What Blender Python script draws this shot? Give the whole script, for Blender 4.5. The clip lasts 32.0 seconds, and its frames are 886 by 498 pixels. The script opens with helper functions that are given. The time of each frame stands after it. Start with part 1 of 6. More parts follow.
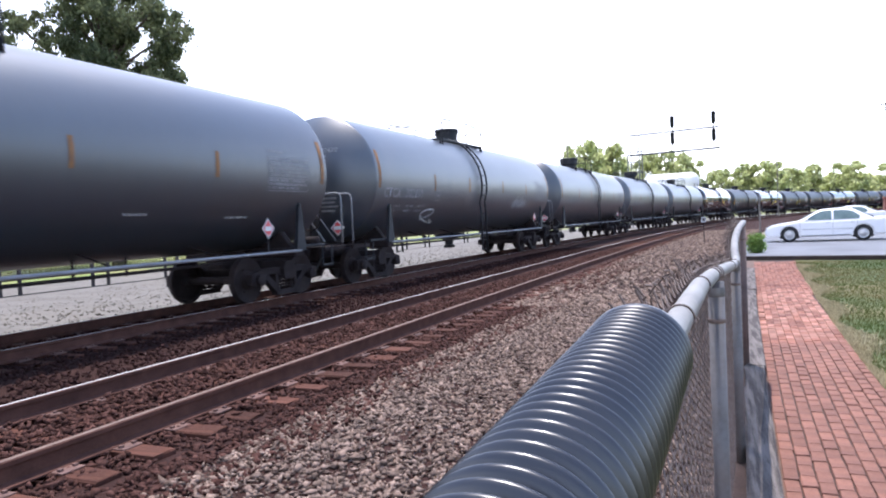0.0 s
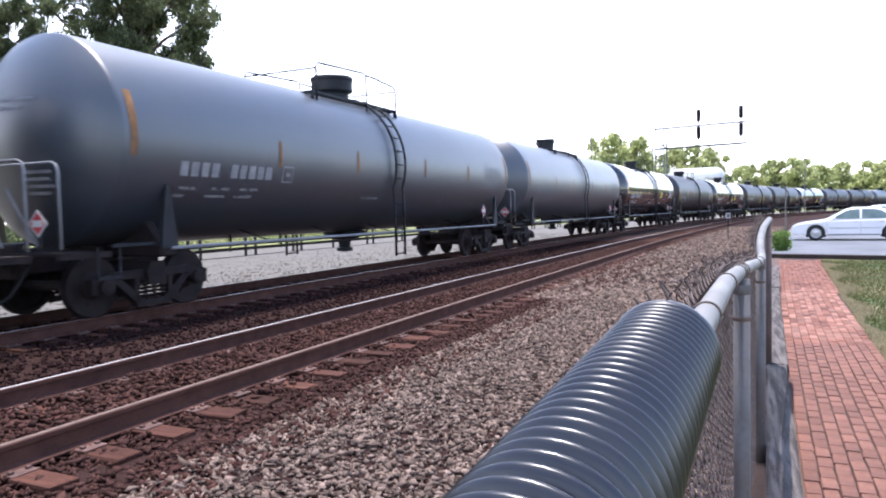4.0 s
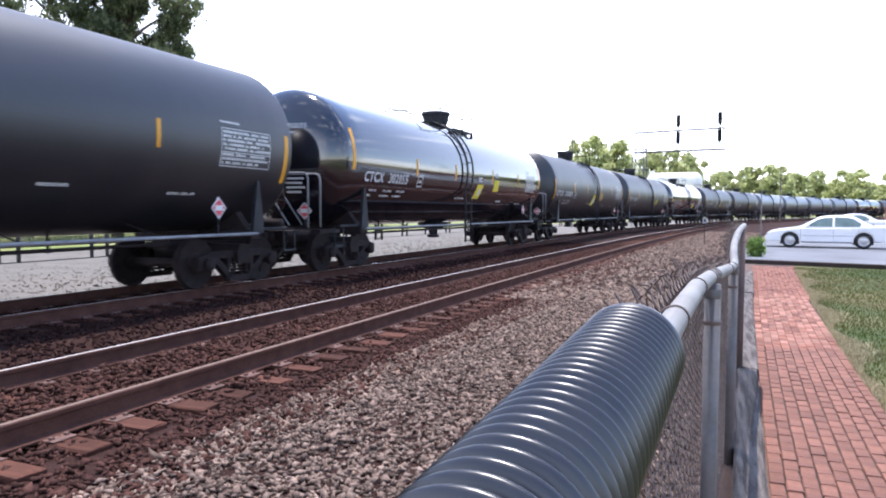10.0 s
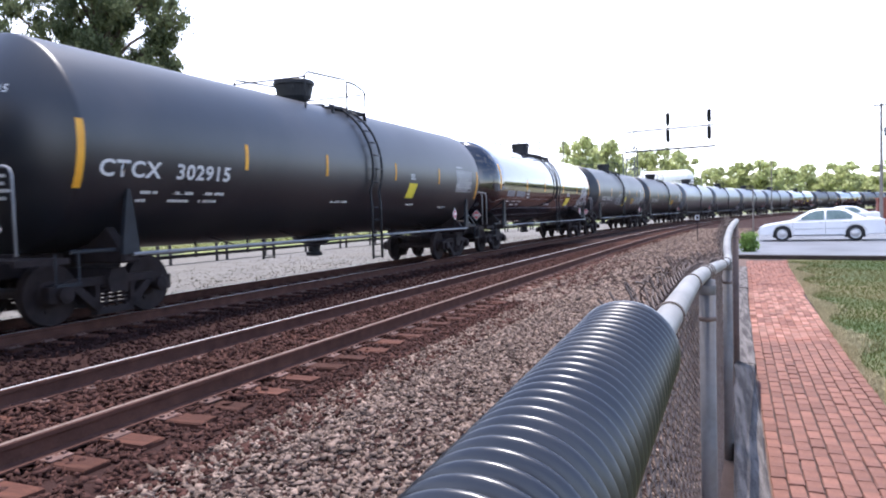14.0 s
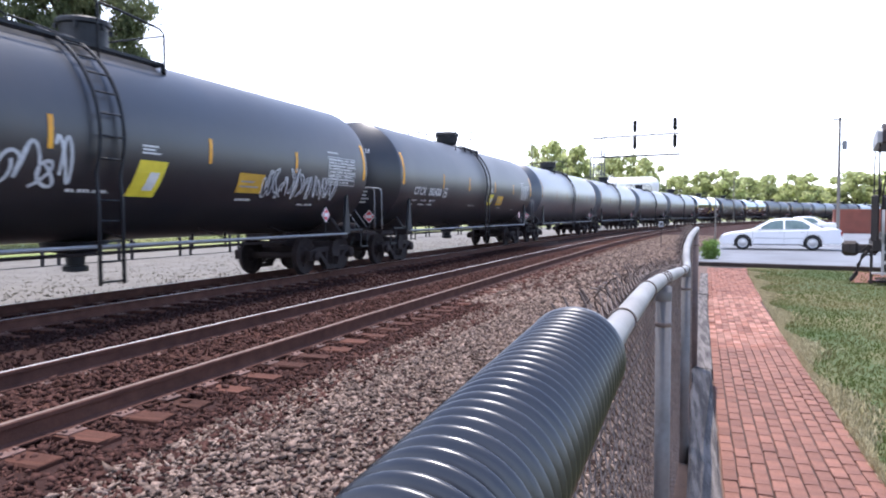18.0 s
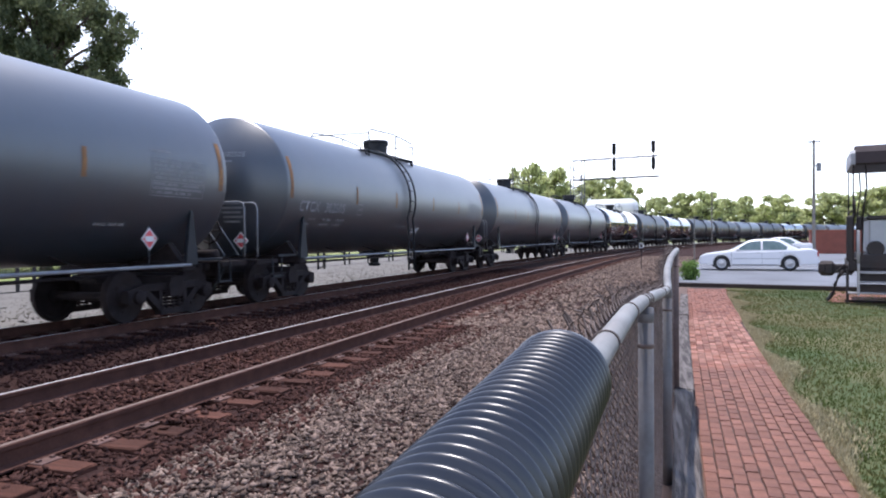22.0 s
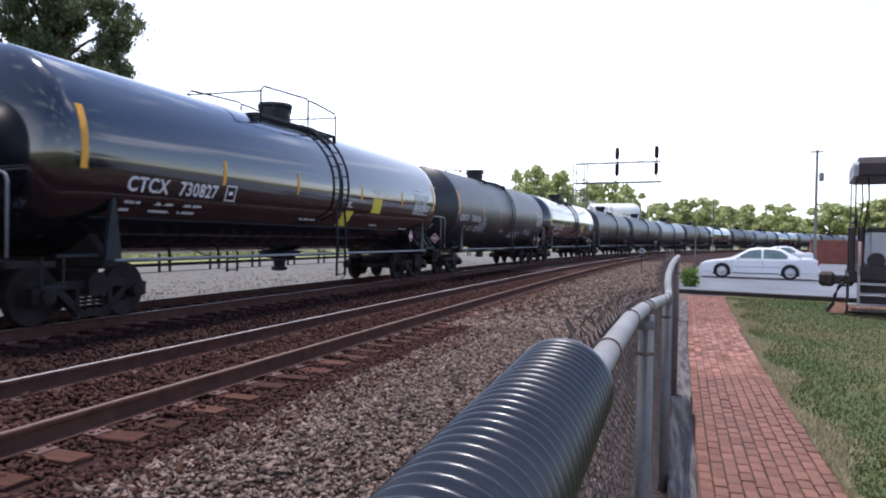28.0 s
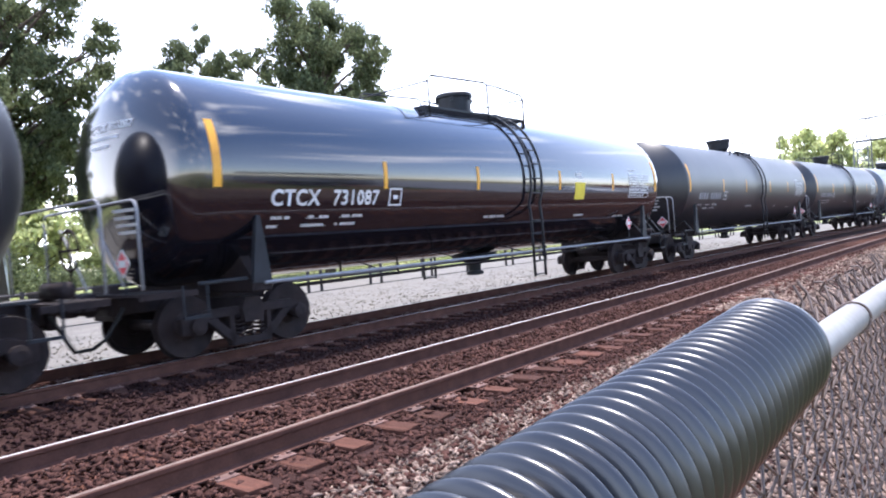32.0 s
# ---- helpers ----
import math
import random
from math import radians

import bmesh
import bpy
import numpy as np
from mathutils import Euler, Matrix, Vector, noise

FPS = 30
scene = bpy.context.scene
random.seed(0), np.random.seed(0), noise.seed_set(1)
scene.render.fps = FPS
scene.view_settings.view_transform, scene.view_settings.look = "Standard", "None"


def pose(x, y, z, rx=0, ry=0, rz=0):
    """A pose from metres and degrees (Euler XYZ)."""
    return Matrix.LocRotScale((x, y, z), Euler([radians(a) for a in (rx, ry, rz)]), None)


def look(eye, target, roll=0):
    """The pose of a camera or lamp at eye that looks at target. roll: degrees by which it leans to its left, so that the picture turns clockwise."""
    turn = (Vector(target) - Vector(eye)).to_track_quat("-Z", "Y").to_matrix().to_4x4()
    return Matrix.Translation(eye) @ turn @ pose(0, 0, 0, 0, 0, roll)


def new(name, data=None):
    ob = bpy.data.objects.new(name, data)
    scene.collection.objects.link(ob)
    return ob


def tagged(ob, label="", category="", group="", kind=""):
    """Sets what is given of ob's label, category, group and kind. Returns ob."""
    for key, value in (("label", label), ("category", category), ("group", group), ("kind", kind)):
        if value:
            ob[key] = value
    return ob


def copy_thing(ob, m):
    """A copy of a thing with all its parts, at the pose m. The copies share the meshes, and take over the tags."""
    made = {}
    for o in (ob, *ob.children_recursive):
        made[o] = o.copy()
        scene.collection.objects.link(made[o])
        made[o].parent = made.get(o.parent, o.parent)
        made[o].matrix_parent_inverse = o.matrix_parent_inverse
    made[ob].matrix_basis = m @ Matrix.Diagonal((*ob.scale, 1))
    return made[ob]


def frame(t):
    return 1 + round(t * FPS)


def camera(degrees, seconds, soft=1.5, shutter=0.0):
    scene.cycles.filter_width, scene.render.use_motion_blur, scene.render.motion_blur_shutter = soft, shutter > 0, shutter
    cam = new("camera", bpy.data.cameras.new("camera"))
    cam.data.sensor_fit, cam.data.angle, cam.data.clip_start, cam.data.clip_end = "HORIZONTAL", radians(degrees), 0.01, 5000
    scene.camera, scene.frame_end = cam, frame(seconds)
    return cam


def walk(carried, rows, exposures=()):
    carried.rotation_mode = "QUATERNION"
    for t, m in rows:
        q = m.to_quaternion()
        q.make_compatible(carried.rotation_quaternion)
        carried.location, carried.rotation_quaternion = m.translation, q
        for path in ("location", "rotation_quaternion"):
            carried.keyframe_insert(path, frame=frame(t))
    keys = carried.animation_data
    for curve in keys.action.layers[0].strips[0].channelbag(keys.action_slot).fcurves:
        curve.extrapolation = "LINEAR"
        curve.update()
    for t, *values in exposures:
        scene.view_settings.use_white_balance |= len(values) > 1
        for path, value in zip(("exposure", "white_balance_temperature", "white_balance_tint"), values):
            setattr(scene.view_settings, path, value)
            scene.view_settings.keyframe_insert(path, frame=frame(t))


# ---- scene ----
EXPOSURES = [(t, ev, 6280, 17) for t, ev in ((0.0, 1.05), (20.0, 1.07), (21.2, 1.07), (22.5, 0.38), (29.0, 0.32), (30.0, 0.3), (31.0, 1.02), (32.0, 1.5))]
# seconds, x, y, z, yaw, pitch, roll of the handheld camera behind the fence
PATH = [
    (0, -0.015, 0.001, 1.672, 20.15, -2.15, 2.68),
    (0.5, -0.013, 0.003, 1.674, 20.18, -2.18, 2.63),
    (1, -0.010, 0.001, 1.668, 20.21, -2.16, 2.58),
    (1.5, -0.009, -0.003, 1.672, 20.23, -2.17, 2.31),
    (2, -0.015, -0.001, 1.671, 20.29, -2.19, 1.95),
    (2.5, -0.020, 0.002, 1.669, 20.39, -2.27, 0.81),
    (3, -0.015, 0.002, 1.665, 20.94, -2.96, 1.24),
    (3.5, -0.025, 0.011, 1.669, 21.68, -2.95, 1.59),
    (5.5, -0.024, 0.006, 1.677, 22.08, -2.61, 0.93),
    (6, -0.022, 0.008, 1.680, 22.31, -2.46, 0.96),
    (6.5, -0.015, 0.003, 1.676, 22.37, -2.22, 1.43),
    (7, -0.010, -0.002, 1.681, 21.95, -1.54, 1.13),
    (7.5, -0.014, -0.004, 1.687, 21.73, -1.19, 0.40),
    (8, -0.017, -0.001, 1.681, 21.56, -1.40, 0.55),
    (8.5, -0.017, -0.000, 1.674, 21.13, -2.01, -0.03),
    (9, -0.018, 0.004, 1.666, 20.83, -2.47, 0.52),
    (9.5, -0.013, -0.001, 1.673, 20.64, -2.98, 0.47),
    (10, -0.013, 0.000, 1.675, 20.25, -3.12, -0.14),
    (10.5, -0.009, -0.002, 1.673, 20.07, -3.16, -0.21),
    (11, -0.009, -0.002, 1.675, 19.92, -3.30, -0.02),
    (11.5, -0.015, 0.003, 1.672, 19.90, -3.47, 0.17),
    (12, -0.010, 0.000, 1.673, 19.94, -3.58, 0.24),
    (12.5, -0.007, -0.003, 1.669, 19.97, -3.61, 0.18),
    (13, 0.006, -0.003, 1.667, 19.30, -3.60, 0.83),
    (13.5, -0.001, 0.009, 1.666, 18.43, -3.26, 1.80),
    (14, -0.011, 0.007, 1.672, 19.70, -2.70, 1.70),
    (14.5, -0.011, 0.005, 1.672, 20.07, -2.62, 1.18),
    (16.5, -0.010, 0.003, 1.675, 20.74, -2.01, 0.86),
    (17, -0.004, -0.002, 1.676, 20.43, -1.85, 0.49),
    (17.5, -0.001, 0.001, 1.680, 18.28, -2.23, -0.20),
    (18, 0.010, -0.010, 1.678, 17.12, -2.70, 0.23),
    (18.5, 0.001, 0.001, 1.670, 16.33, -2.77, 0.94),
    (19, 0.002, 0.001, 1.678, 15.96, -2.63, 0.92),
    (19.5, 0.004, -0.002, 1.678, 15.45, -2.69, 1.95),
    (20, 0.006, -0.000, 1.679, 15.62, -2.68, 1.97),
    (20.5, -0.005, 0.000, 1.675, 16.18, -2.61, 1.68),
    (21, 0.001, 0.001, 1.678, 16.33, -2.12, 1.33),
    (21.5, 0.003, -0.004, 1.680, 16.06, -1.60, 0.84),
    (22, 0.006, -0.006, 1.679, 15.63, -0.89, 0.52),
    (22.5, 0.003, -0.009, 1.686, 15.38, -0.37, 0.81),
    (23, -0.002, -0.007, 1.695, 15.50, -0.36, 0.10),
    (23.5, 0.004, -0.009, 1.685, 15.56, -0.41, 0.40),
    (24, 0.005, -0.007, 1.684, 15.50, -0.39, 0.35),
    (24.5, 0.002, -0.013, 1.689, 15.37, -0.45, 0.29),
    (25, 0.001, -0.010, 1.688, 15.27, -0.38, 0.30),
    (25.5, 0.001, -0.012, 1.685, 15.28, -0.35, -0.07),
    (27.5, 0.001, -0.018, 1.687, 15.56, -0.86, -1.37),
    (28, -0.001, -0.012, 1.687, 15.70, -0.92, -1.06),
    (28.5, -0.003, -0.011, 1.687, 16.13, -0.94, 0.01),
    (29, -0.002, -0.007, 1.683, 16.31, -0.87, -0.19),
    (29.5, 0.001, -0.009, 1.686, 16.38, -0.85, -0.70),
    (30, 0.013, 0.000, 1.673, 17.55, -1.81, 0.42),
    (30.5, 0.101, 0.005, 1.674, 19.77, -3.46, 0.98),
    (30.6, 0.106, 0.002, 1.676, 23.20, -2.70, 1.70),
    (30.8, 0.112, -0.008, 1.679, 27.00, -2.05, 3.10),
    (31, 0.115, -0.013, 1.680, 29.90, -0.89, 3.90),
    (31.5, 0.098, -0.002, 1.657, 34.63, -0.79, 3.21),
    (32, 0.092, 0.020, 1.657, 35.87, -0.78, 4.45),
]
cam = camera(64.18, 32.0, soft=2.0, shutter=0.15)
walk(cam, [(t, pose(x, y, z, 90 + pitch, roll, yaw)) for t, x, y, z, yaw, pitch, roll in PATH],
     exposures=EXPOSURES)

# ---- daylight ----
SUN_TO = Vector((-0.10, 0.24, 0.96)).normalized()
world = bpy.data.worlds.new("sky")
scene.world = world
world.use_nodes = True
wn = world.node_tree.nodes
sky = wn.new("ShaderNodeTexSky")
sky.sky_type = "NISHITA"
sky.sun_disc = False
sky.sun_elevation = math.asin(SUN_TO.z)
sky.sun_rotation = math.atan2(SUN_TO.x, SUN_TO.y)
sky.air_density, sky.dust_density, sky.ozone_density = 1.0, 0.05, 5.0
wn["Background"].inputs["Strength"].default_value = 0.15
# thin white cloud streaks over hazy blue, thicker towards the horizon
wl = world.node_tree.links
co = wn.new("ShaderNodeTexCoord")
sep = wn.new("ShaderNodeSeparateXYZ")
wl.new(co.outputs["Generated"], sep.inputs[0])
low = wn.new("ShaderNodeMapRange")
low.inputs["From Min"].default_value, low.inputs["From Max"].default_value = 0.0, 0.55
low.inputs["To Min"].default_value, low.inputs["To Max"].default_value = 0.88, 0.06
wl.new(sep.outputs["Z"], low.inputs["Value"])
stretch_sky = wn.new("ShaderNodeMapping")
stretch_sky.inputs["Scale"].default_value = (1.0, 1.6, 4.5)
wl.new(co.outputs["Generated"], stretch_sky.inputs["Vector"])
cloud = wn.new("ShaderNodeTexNoise")
cloud.inputs["Scale"].default_value, cloud.inputs["Detail"].default_value, cloud.inputs["Roughness"].default_value = 2.2, 6.0, 0.6
wl.new(stretch_sky.outputs["Vector"], cloud.inputs["Vector"])
streak = wn.new("ShaderNodeMapRange")
streak.inputs["From Min"].default_value, streak.inputs["From Max"].default_value = 0.54, 0.72
streak.inputs["To Max"].default_value = 0.85
wl.new(cloud.outputs["Fac"], streak.inputs["Value"])
# the haze lies on the side of the yard; over the lawn the air is clearer
side = wn.new("ShaderNodeMapRange")
side.inputs["From Min"].default_value, side.inputs["From Max"].default_value = 0.05, 0.5
side.inputs["To Min"].default_value, side.inputs["To Max"].default_value = 1.0, 0.2
wl.new(sep.outputs["X"], side.inputs["Value"])
veil = wn.new("ShaderNodeMath")
veil.operation = "MULTIPLY"
wl.new(low.outputs["Result"], veil.inputs[0])
wl.new(side.outputs["Result"], veil.inputs[1])
cover = wn.new("ShaderNodeMath")
cover.operation = "MAXIMUM"
wl.new(veil.outputs[0], cover.inputs[0])
wl.new(streak.outputs["Result"], cover.inputs[1])
haze = wn.new("ShaderNodeMix")
haze.data_type = "RGBA"
haze.inputs["B"].default_value = (13.0, 13.5, 14.2, 1)
wl.new(cover.outputs[0], haze.inputs["Factor"])
wl.new(sky.outputs["Color"], haze.inputs["A"])
wl.new(haze.outputs["Result"], wn["Background"].inputs["Color"])
sun_data = bpy.data.lights.new("sun", "SUN")
sun_data.energy, sun_data.angle, sun_data.color = 3.1, radians(0.55), (1.0, 0.95, 0.88)
sun = new("sun", sun_data)
sun.matrix_world = look(SUN_TO * 200, (0, 0, 0))

# ---- materials ----
def mat(name, c1, c2=None, rough=0.7, metal=0.0, scale=6.0, fine=60.0, bump=0.15, dist=0.01, spread=0.25, island=0.0,
        random_ob=0.0, coat=0.0, stretch=None, dirt=None, dirt_scale=1.5, dirt_amount=0.0, rough_var=0.1, spec=0.5, thin=0.0):
    """A surface of two colours mixed by coarse and fine noise, with fine relief, optional dirt stains and piece-to-piece change."""
    m = bpy.data.materials.new(name)
    m.use_nodes = True
    nt, nd = m.node_tree, m.node_tree.nodes
    b = nd["Principled BSDF"]
    c2 = c2 or tuple(v * 0.7 for v in c1)
    tc = nd.new("ShaderNodeTexCoord")
    mp = nd.new("ShaderNodeMapping")
    if stretch:
        mp.inputs["Scale"].default_value = stretch
    nt.links.new(tc.outputs["Object"], mp.inputs["Vector"])

    def noise_node(sc, detail=5.0):
        n = nd.new("ShaderNodeTexNoise")
        n.inputs["Scale"].default_value, n.inputs["Detail"].default_value = sc, detail
        nt.links.new(mp.outputs["Vector"], n.inputs["Vector"])
        return n
    big, small = noise_node(scale), noise_node(fine, 3.0)
    add = nd.new("ShaderNodeMath")
    add.operation = "MULTIPLY_ADD"
    nt.links.new(small.outputs["Fac"], add.inputs[0])
    add.inputs[1].default_value = 0.5
    nt.links.new(big.outputs["Fac"], add.inputs[2])
    ramp = nd.new("ShaderNodeMapRange")
    ramp.inputs["From Min"].default_value, ramp.inputs["From Max"].default_value = 0.75 - spread, 0.75 + spread
    nt.links.new(add.outputs[0], ramp.inputs["Value"])
    mix = nd.new("ShaderNodeMix")
    mix.data_type = "RGBA"
    mix.inputs["A"].default_value, mix.inputs["B"].default_value = (*c1, 1), (*c2, 1)
    nt.links.new(ramp.outputs["Result"], mix.inputs["Factor"])
    out = mix.outputs["Result"]
    if dirt:
        dn = noise_node(dirt_scale, 8.0)
        dr = nd.new("ShaderNodeMapRange")
        dr.inputs["From Min"].default_value, dr.inputs["From Max"].default_value = 0.45, 0.7
        dr.inputs["To Max"].default_value = dirt_amount
        nt.links.new(dn.outputs["Fac"], dr.inputs["Value"])
        dm = nd.new("ShaderNodeMix")
        dm.data_type = "RGBA"
        dm.inputs["B"].default_value = (*dirt, 1)
        nt.links.new(dr.outputs["Result"], dm.inputs["Factor"])
        nt.links.new(out, dm.inputs["A"])
        out = dm.outputs["Result"]
    if island or random_ob:
        src = nd.new("ShaderNodeNewGeometry").outputs["Random Per Island"] if island else nd.new("ShaderNodeObjectInfo").outputs["Random"]
        amount = island or random_ob
        mr = nd.new("ShaderNodeMapRange")
        mr.inputs["To Min"].default_value, mr.inputs["To Max"].default_value = 1 - amount, 1 + amount
        nt.links.new(src, mr.inputs["Value"])
        hs = nd.new("ShaderNodeHueSaturation")
        nt.links.new(mr.outputs["Result"], hs.inputs["Value"])
        nt.links.new(out, hs.inputs["Color"])
        out = hs.outputs["Color"]
    nt.links.new(out, b.inputs["Base Color"])
    rr = nd.new("ShaderNodeMapRange")
    rr.inputs["To Min"].default_value, rr.inputs["To Max"].default_value = max(0.03, rough - rough_var), min(1, rough + rough_var)
    nt.links.new(big.outputs["Fac"], rr.inputs["Value"])
    nt.links.new(rr.outputs["Result"], b.inputs["Roughness"])
    b.inputs["Metallic"].default_value = metal
    b.inputs["Specular IOR Level"].default_value = spec
    b.inputs["Coat Weight"].default_value = coat
    b.inputs["Coat Roughness"].default_value = 0.36 if rough > 0.35 else min(0.25, rough)
    if bump:
        bp = nd.new("ShaderNodeBump")
        bp.inputs["Strength"].default_value, bp.inputs["Distance"].default_value = bump, dist
        nt.links.new(add.outputs[0], bp.inputs["Height"])
        nt.links.new(bp.outputs["Normal"], b.inputs["Normal"])
    if thin:
        # leaves let light through
        tr, ms = nd.new("ShaderNodeBsdfTranslucent"), nd.new("ShaderNodeMixShader")
        ms.inputs["Fac"].default_value = thin
        nt.links.new(out, tr.inputs["Color"])
        nt.links.new(b.outputs["BSDF"], ms.inputs[1])
        nt.links.new(tr.outputs["BSDF"], ms.inputs[2])
        nt.links.new(ms.outputs["Shader"], nd["Material Output"].inputs["Surface"])
    return m


M_GROUND = mat("dry_ground", (0.16, 0.17, 0.07), (0.22, 0.19, 0.11), 0.95, scale=0.15, fine=6, dist=0.05)
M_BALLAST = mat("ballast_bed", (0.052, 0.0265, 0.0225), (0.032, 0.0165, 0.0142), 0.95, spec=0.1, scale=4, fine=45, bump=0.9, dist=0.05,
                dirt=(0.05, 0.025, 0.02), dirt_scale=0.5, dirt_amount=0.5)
M_STONE = mat("ballast_stone", (0.285, 0.207, 0.163), (0.105, 0.070, 0.055), 0.9, scale=9, fine=80, island=0.5, spec=0.25)
M_STONE_RUSTY = mat("rusty_ballast_stone", (0.100, 0.047, 0.037), (0.044, 0.0205, 0.0160), 0.9, scale=9, fine=80, island=0.4, spec=0.12)
# oily stone, darkened further: the shade under the train is in its colour
M_STONE_OILY_SHADED = mat("oily_shaded_ballast_stone", (0.044, 0.0215, 0.0195), (0.028, 0.0138, 0.0125), 0.95, scale=9, fine=80, island=0.15, spec=0.08)
M_GRAVEL_LOT = mat("pale_gravel", (0.185, 0.17, 0.148), (0.118, 0.108, 0.094), 0.95, scale=1.2, fine=25, bump=0.7, dist=0.03,
                   dirt=(0.17, 0.15, 0.12), dirt_scale=0.3, dirt_amount=0.5)
M_RAIL_SIDE = mat("rusty_rail", (0.112, 0.053, 0.040), (0.066, 0.032, 0.025), 0.9, scale=5, fine=50, spec=0.12)
M_RAIL_TOP = mat("polished_rail_head", (0.25, 0.175, 0.14), (0.15, 0.10, 0.08), 0.6, metal=0.2, spec=0.3, scale=8, fine=70, bump=0.03)
# near-white base colour paints in the glint along the polished rail heads
M_RAIL_GLINT = mat("polished_rail_glint", (0.78, 0.75, 0.74), (0.6, 0.57, 0.55), 0.45, metal=0.25, scale=8, fine=70, bump=0.03)
M_TIE = mat("weathered_tie", (0.125, 0.050, 0.032), (0.058, 0.026, 0.019), 0.95, scale=3, fine=40, bump=0.6, dist=0.015, spec=0.2,
            random_ob=0.35, stretch=(1, 6, 6))
M_PLATE = mat("rusty_tie_plate", (0.17, 0.095, 0.075), (0.10, 0.055, 0.045), 0.85, scale=10, fine=80, random_ob=0.3)
M_BRICK = mat("red_paver", (0.235, 0.102, 0.068), (0.155, 0.066, 0.046), 0.9, scale=7, fine=60, bump=0.3, dist=0.006, random_ob=0.2,
              dirt=(0.22, 0.12, 0.09), dirt_scale=2.5, dirt_amount=0.45)
M_BRICK_J = mat("red_paver_field", (0.255, 0.102, 0.065), (0.175, 0.07, 0.047), 0.9, scale=7, fine=60, bump=0.3, dist=0.006, island=0.3)
M_BRICK_PALE = mat("pale_red_paver", (0.36, 0.18, 0.13), (0.26, 0.115, 0.08), 0.9, scale=7, fine=60, bump=0.3, dist=0.006, island=0.3)
M_JOINT = mat("paver_bed_sand", (0.07, 0.045, 0.036), (0.035, 0.025, 0.022), 1.0, scale=6, fine=60)
M_TIMBER = mat("weathered_timber", (0.20, 0.172, 0.155), (0.05, 0.04, 0.036), 0.95, scale=3, fine=45, spread=0.12, bump=0.9, dist=0.02,
               stretch=(9, 0.7, 9), dirt=(0.05, 0.04, 0.035), dirt_scale=2, dirt_amount=0.6)
M_DIRT = mat("brown_soil", (0.16, 0.10, 0.075), (0.10, 0.065, 0.05), 1.0, scale=4, fine=60, bump=0.7, dist=0.02)
M_DARK_TIMBER = mat("dark_kerb_timber", (0.05, 0.032, 0.028), (0.03, 0.022, 0.02), 0.9, scale=3, fine=50)
M_LAWN = mat("lawn_soil", (0.055, 0.085, 0.022), (0.145, 0.125, 0.052), 1.0, scale=0.35, fine=14, bump=0.7, dist=0.04, spread=0.11)
M_GRASS = mat("grass_blades", (0.086, 0.120, 0.030), (0.185, 0.155, 0.066), 0.8, scale=0.3, fine=1.2, bump=0, island=0.12, thin=0.35, spread=0.15, spec=0.2)
M_VERGE = mat("rough_grass_ground", (0.17, 0.23, 0.06), (0.27, 0.26, 0.10), 1.0, scale=0.25, fine=8, bump=0.7, dist=0.06, spread=0.15)
M_STRAW = mat("dry_grass_blades", (0.52, 0.44, 0.26), (0.40, 0.33, 0.18), 0.8, scale=1, fine=9, bump=0, island=0.35)
M_ASPHALT = mat("sunlit_asphalt", (0.19, 0.20, 0.22), (0.14, 0.148, 0.162), 0.9, scale=0.5, fine=30, bump=0.3,
                dirt=(0.08, 0.08, 0.085), dirt_scale=0.25, dirt_amount=0.4)
M_GALV = mat("galvanised_pipe", (0.30, 0.295, 0.285), (0.20, 0.195, 0.19), 0.6, metal=0.15, scale=5, fine=50, bump=0.05,
             dirt=(0.28, 0.25, 0.22), dirt_scale=3, dirt_amount=0.35)
M_GALV_POST = mat("dull_galvanised_post", (0.17, 0.17, 0.18), (0.11, 0.105, 0.105), 0.6, metal=0.3, scale=6, fine=50, bump=0.05,
                  dirt=(0.16, 0.13, 0.11), dirt_scale=4, dirt_amount=0.4)
M_POST_RUST = mat("rusted_post", (0.12, 0.085, 0.08), (0.07, 0.05, 0.047), 0.8, scale=6, fine=50, bump=0.1)
M_WIRE = mat("weathered_chain_wire", (0.19, 0.145, 0.125), (0.10, 0.072, 0.062), 0.7, metal=0.3, scale=8, fine=60, bump=0.0)
M_TUBE = mat("black_corrugated_plastic", (0.004, 0.005, 0.009), (0.007, 0.008, 0.012), 0.33, scale=8, fine=90, bump=0.05, dist=0.002,
             dirt=(0.03, 0.03, 0.034), dirt_scale=9, dirt_amount=0.4, rough_var=0.12, spec=1.0)
M_CAR_PAINT = mat("white_car_paint", (0.86, 0.86, 0.87), (0.83, 0.83, 0.85), 0.3, scale=2, fine=20, bump=0, coat=0.6)
M_GLASS_DARK = mat("tinted_car_glass", (0.20, 0.27, 0.26), (0.12, 0.17, 0.165), 0.08, scale=2, fine=9, bump=0)
M_TYRE = mat("tyre_rubber", (0.02, 0.02, 0.021), (0.03, 0.03, 0.03), 0.8, scale=10, fine=80)
M_RIM = mat("silver_wheel_cover", (0.55, 0.56, 0.57), (0.4, 0.4, 0.41), 0.35, metal=0.7, scale=9, fine=60, bump=0)
M_BUMPER = mat("grey_trim", (0.20, 0.21, 0.22), (0.13, 0.13, 0.14), 0.5, scale=6, fine=40, bump=0)
M_RED_LIGHT = mat("red_lamp_lens", (0.42, 0.03, 0.025), (0.3, 0.02, 0.02), 0.2, scale=6, fine=40, bump=0)
M_STEEL_DARK = mat("dark_weathered_steel", (0.026, 0.018, 0.0185), (0.014, 0.0095, 0.010), 0.8, spec=0.3, scale=6, fine=50, bump=0.2, dist=0.006,
                   dirt=(0.04, 0.024, 0.02), dirt_scale=2, dirt_amount=0.4)
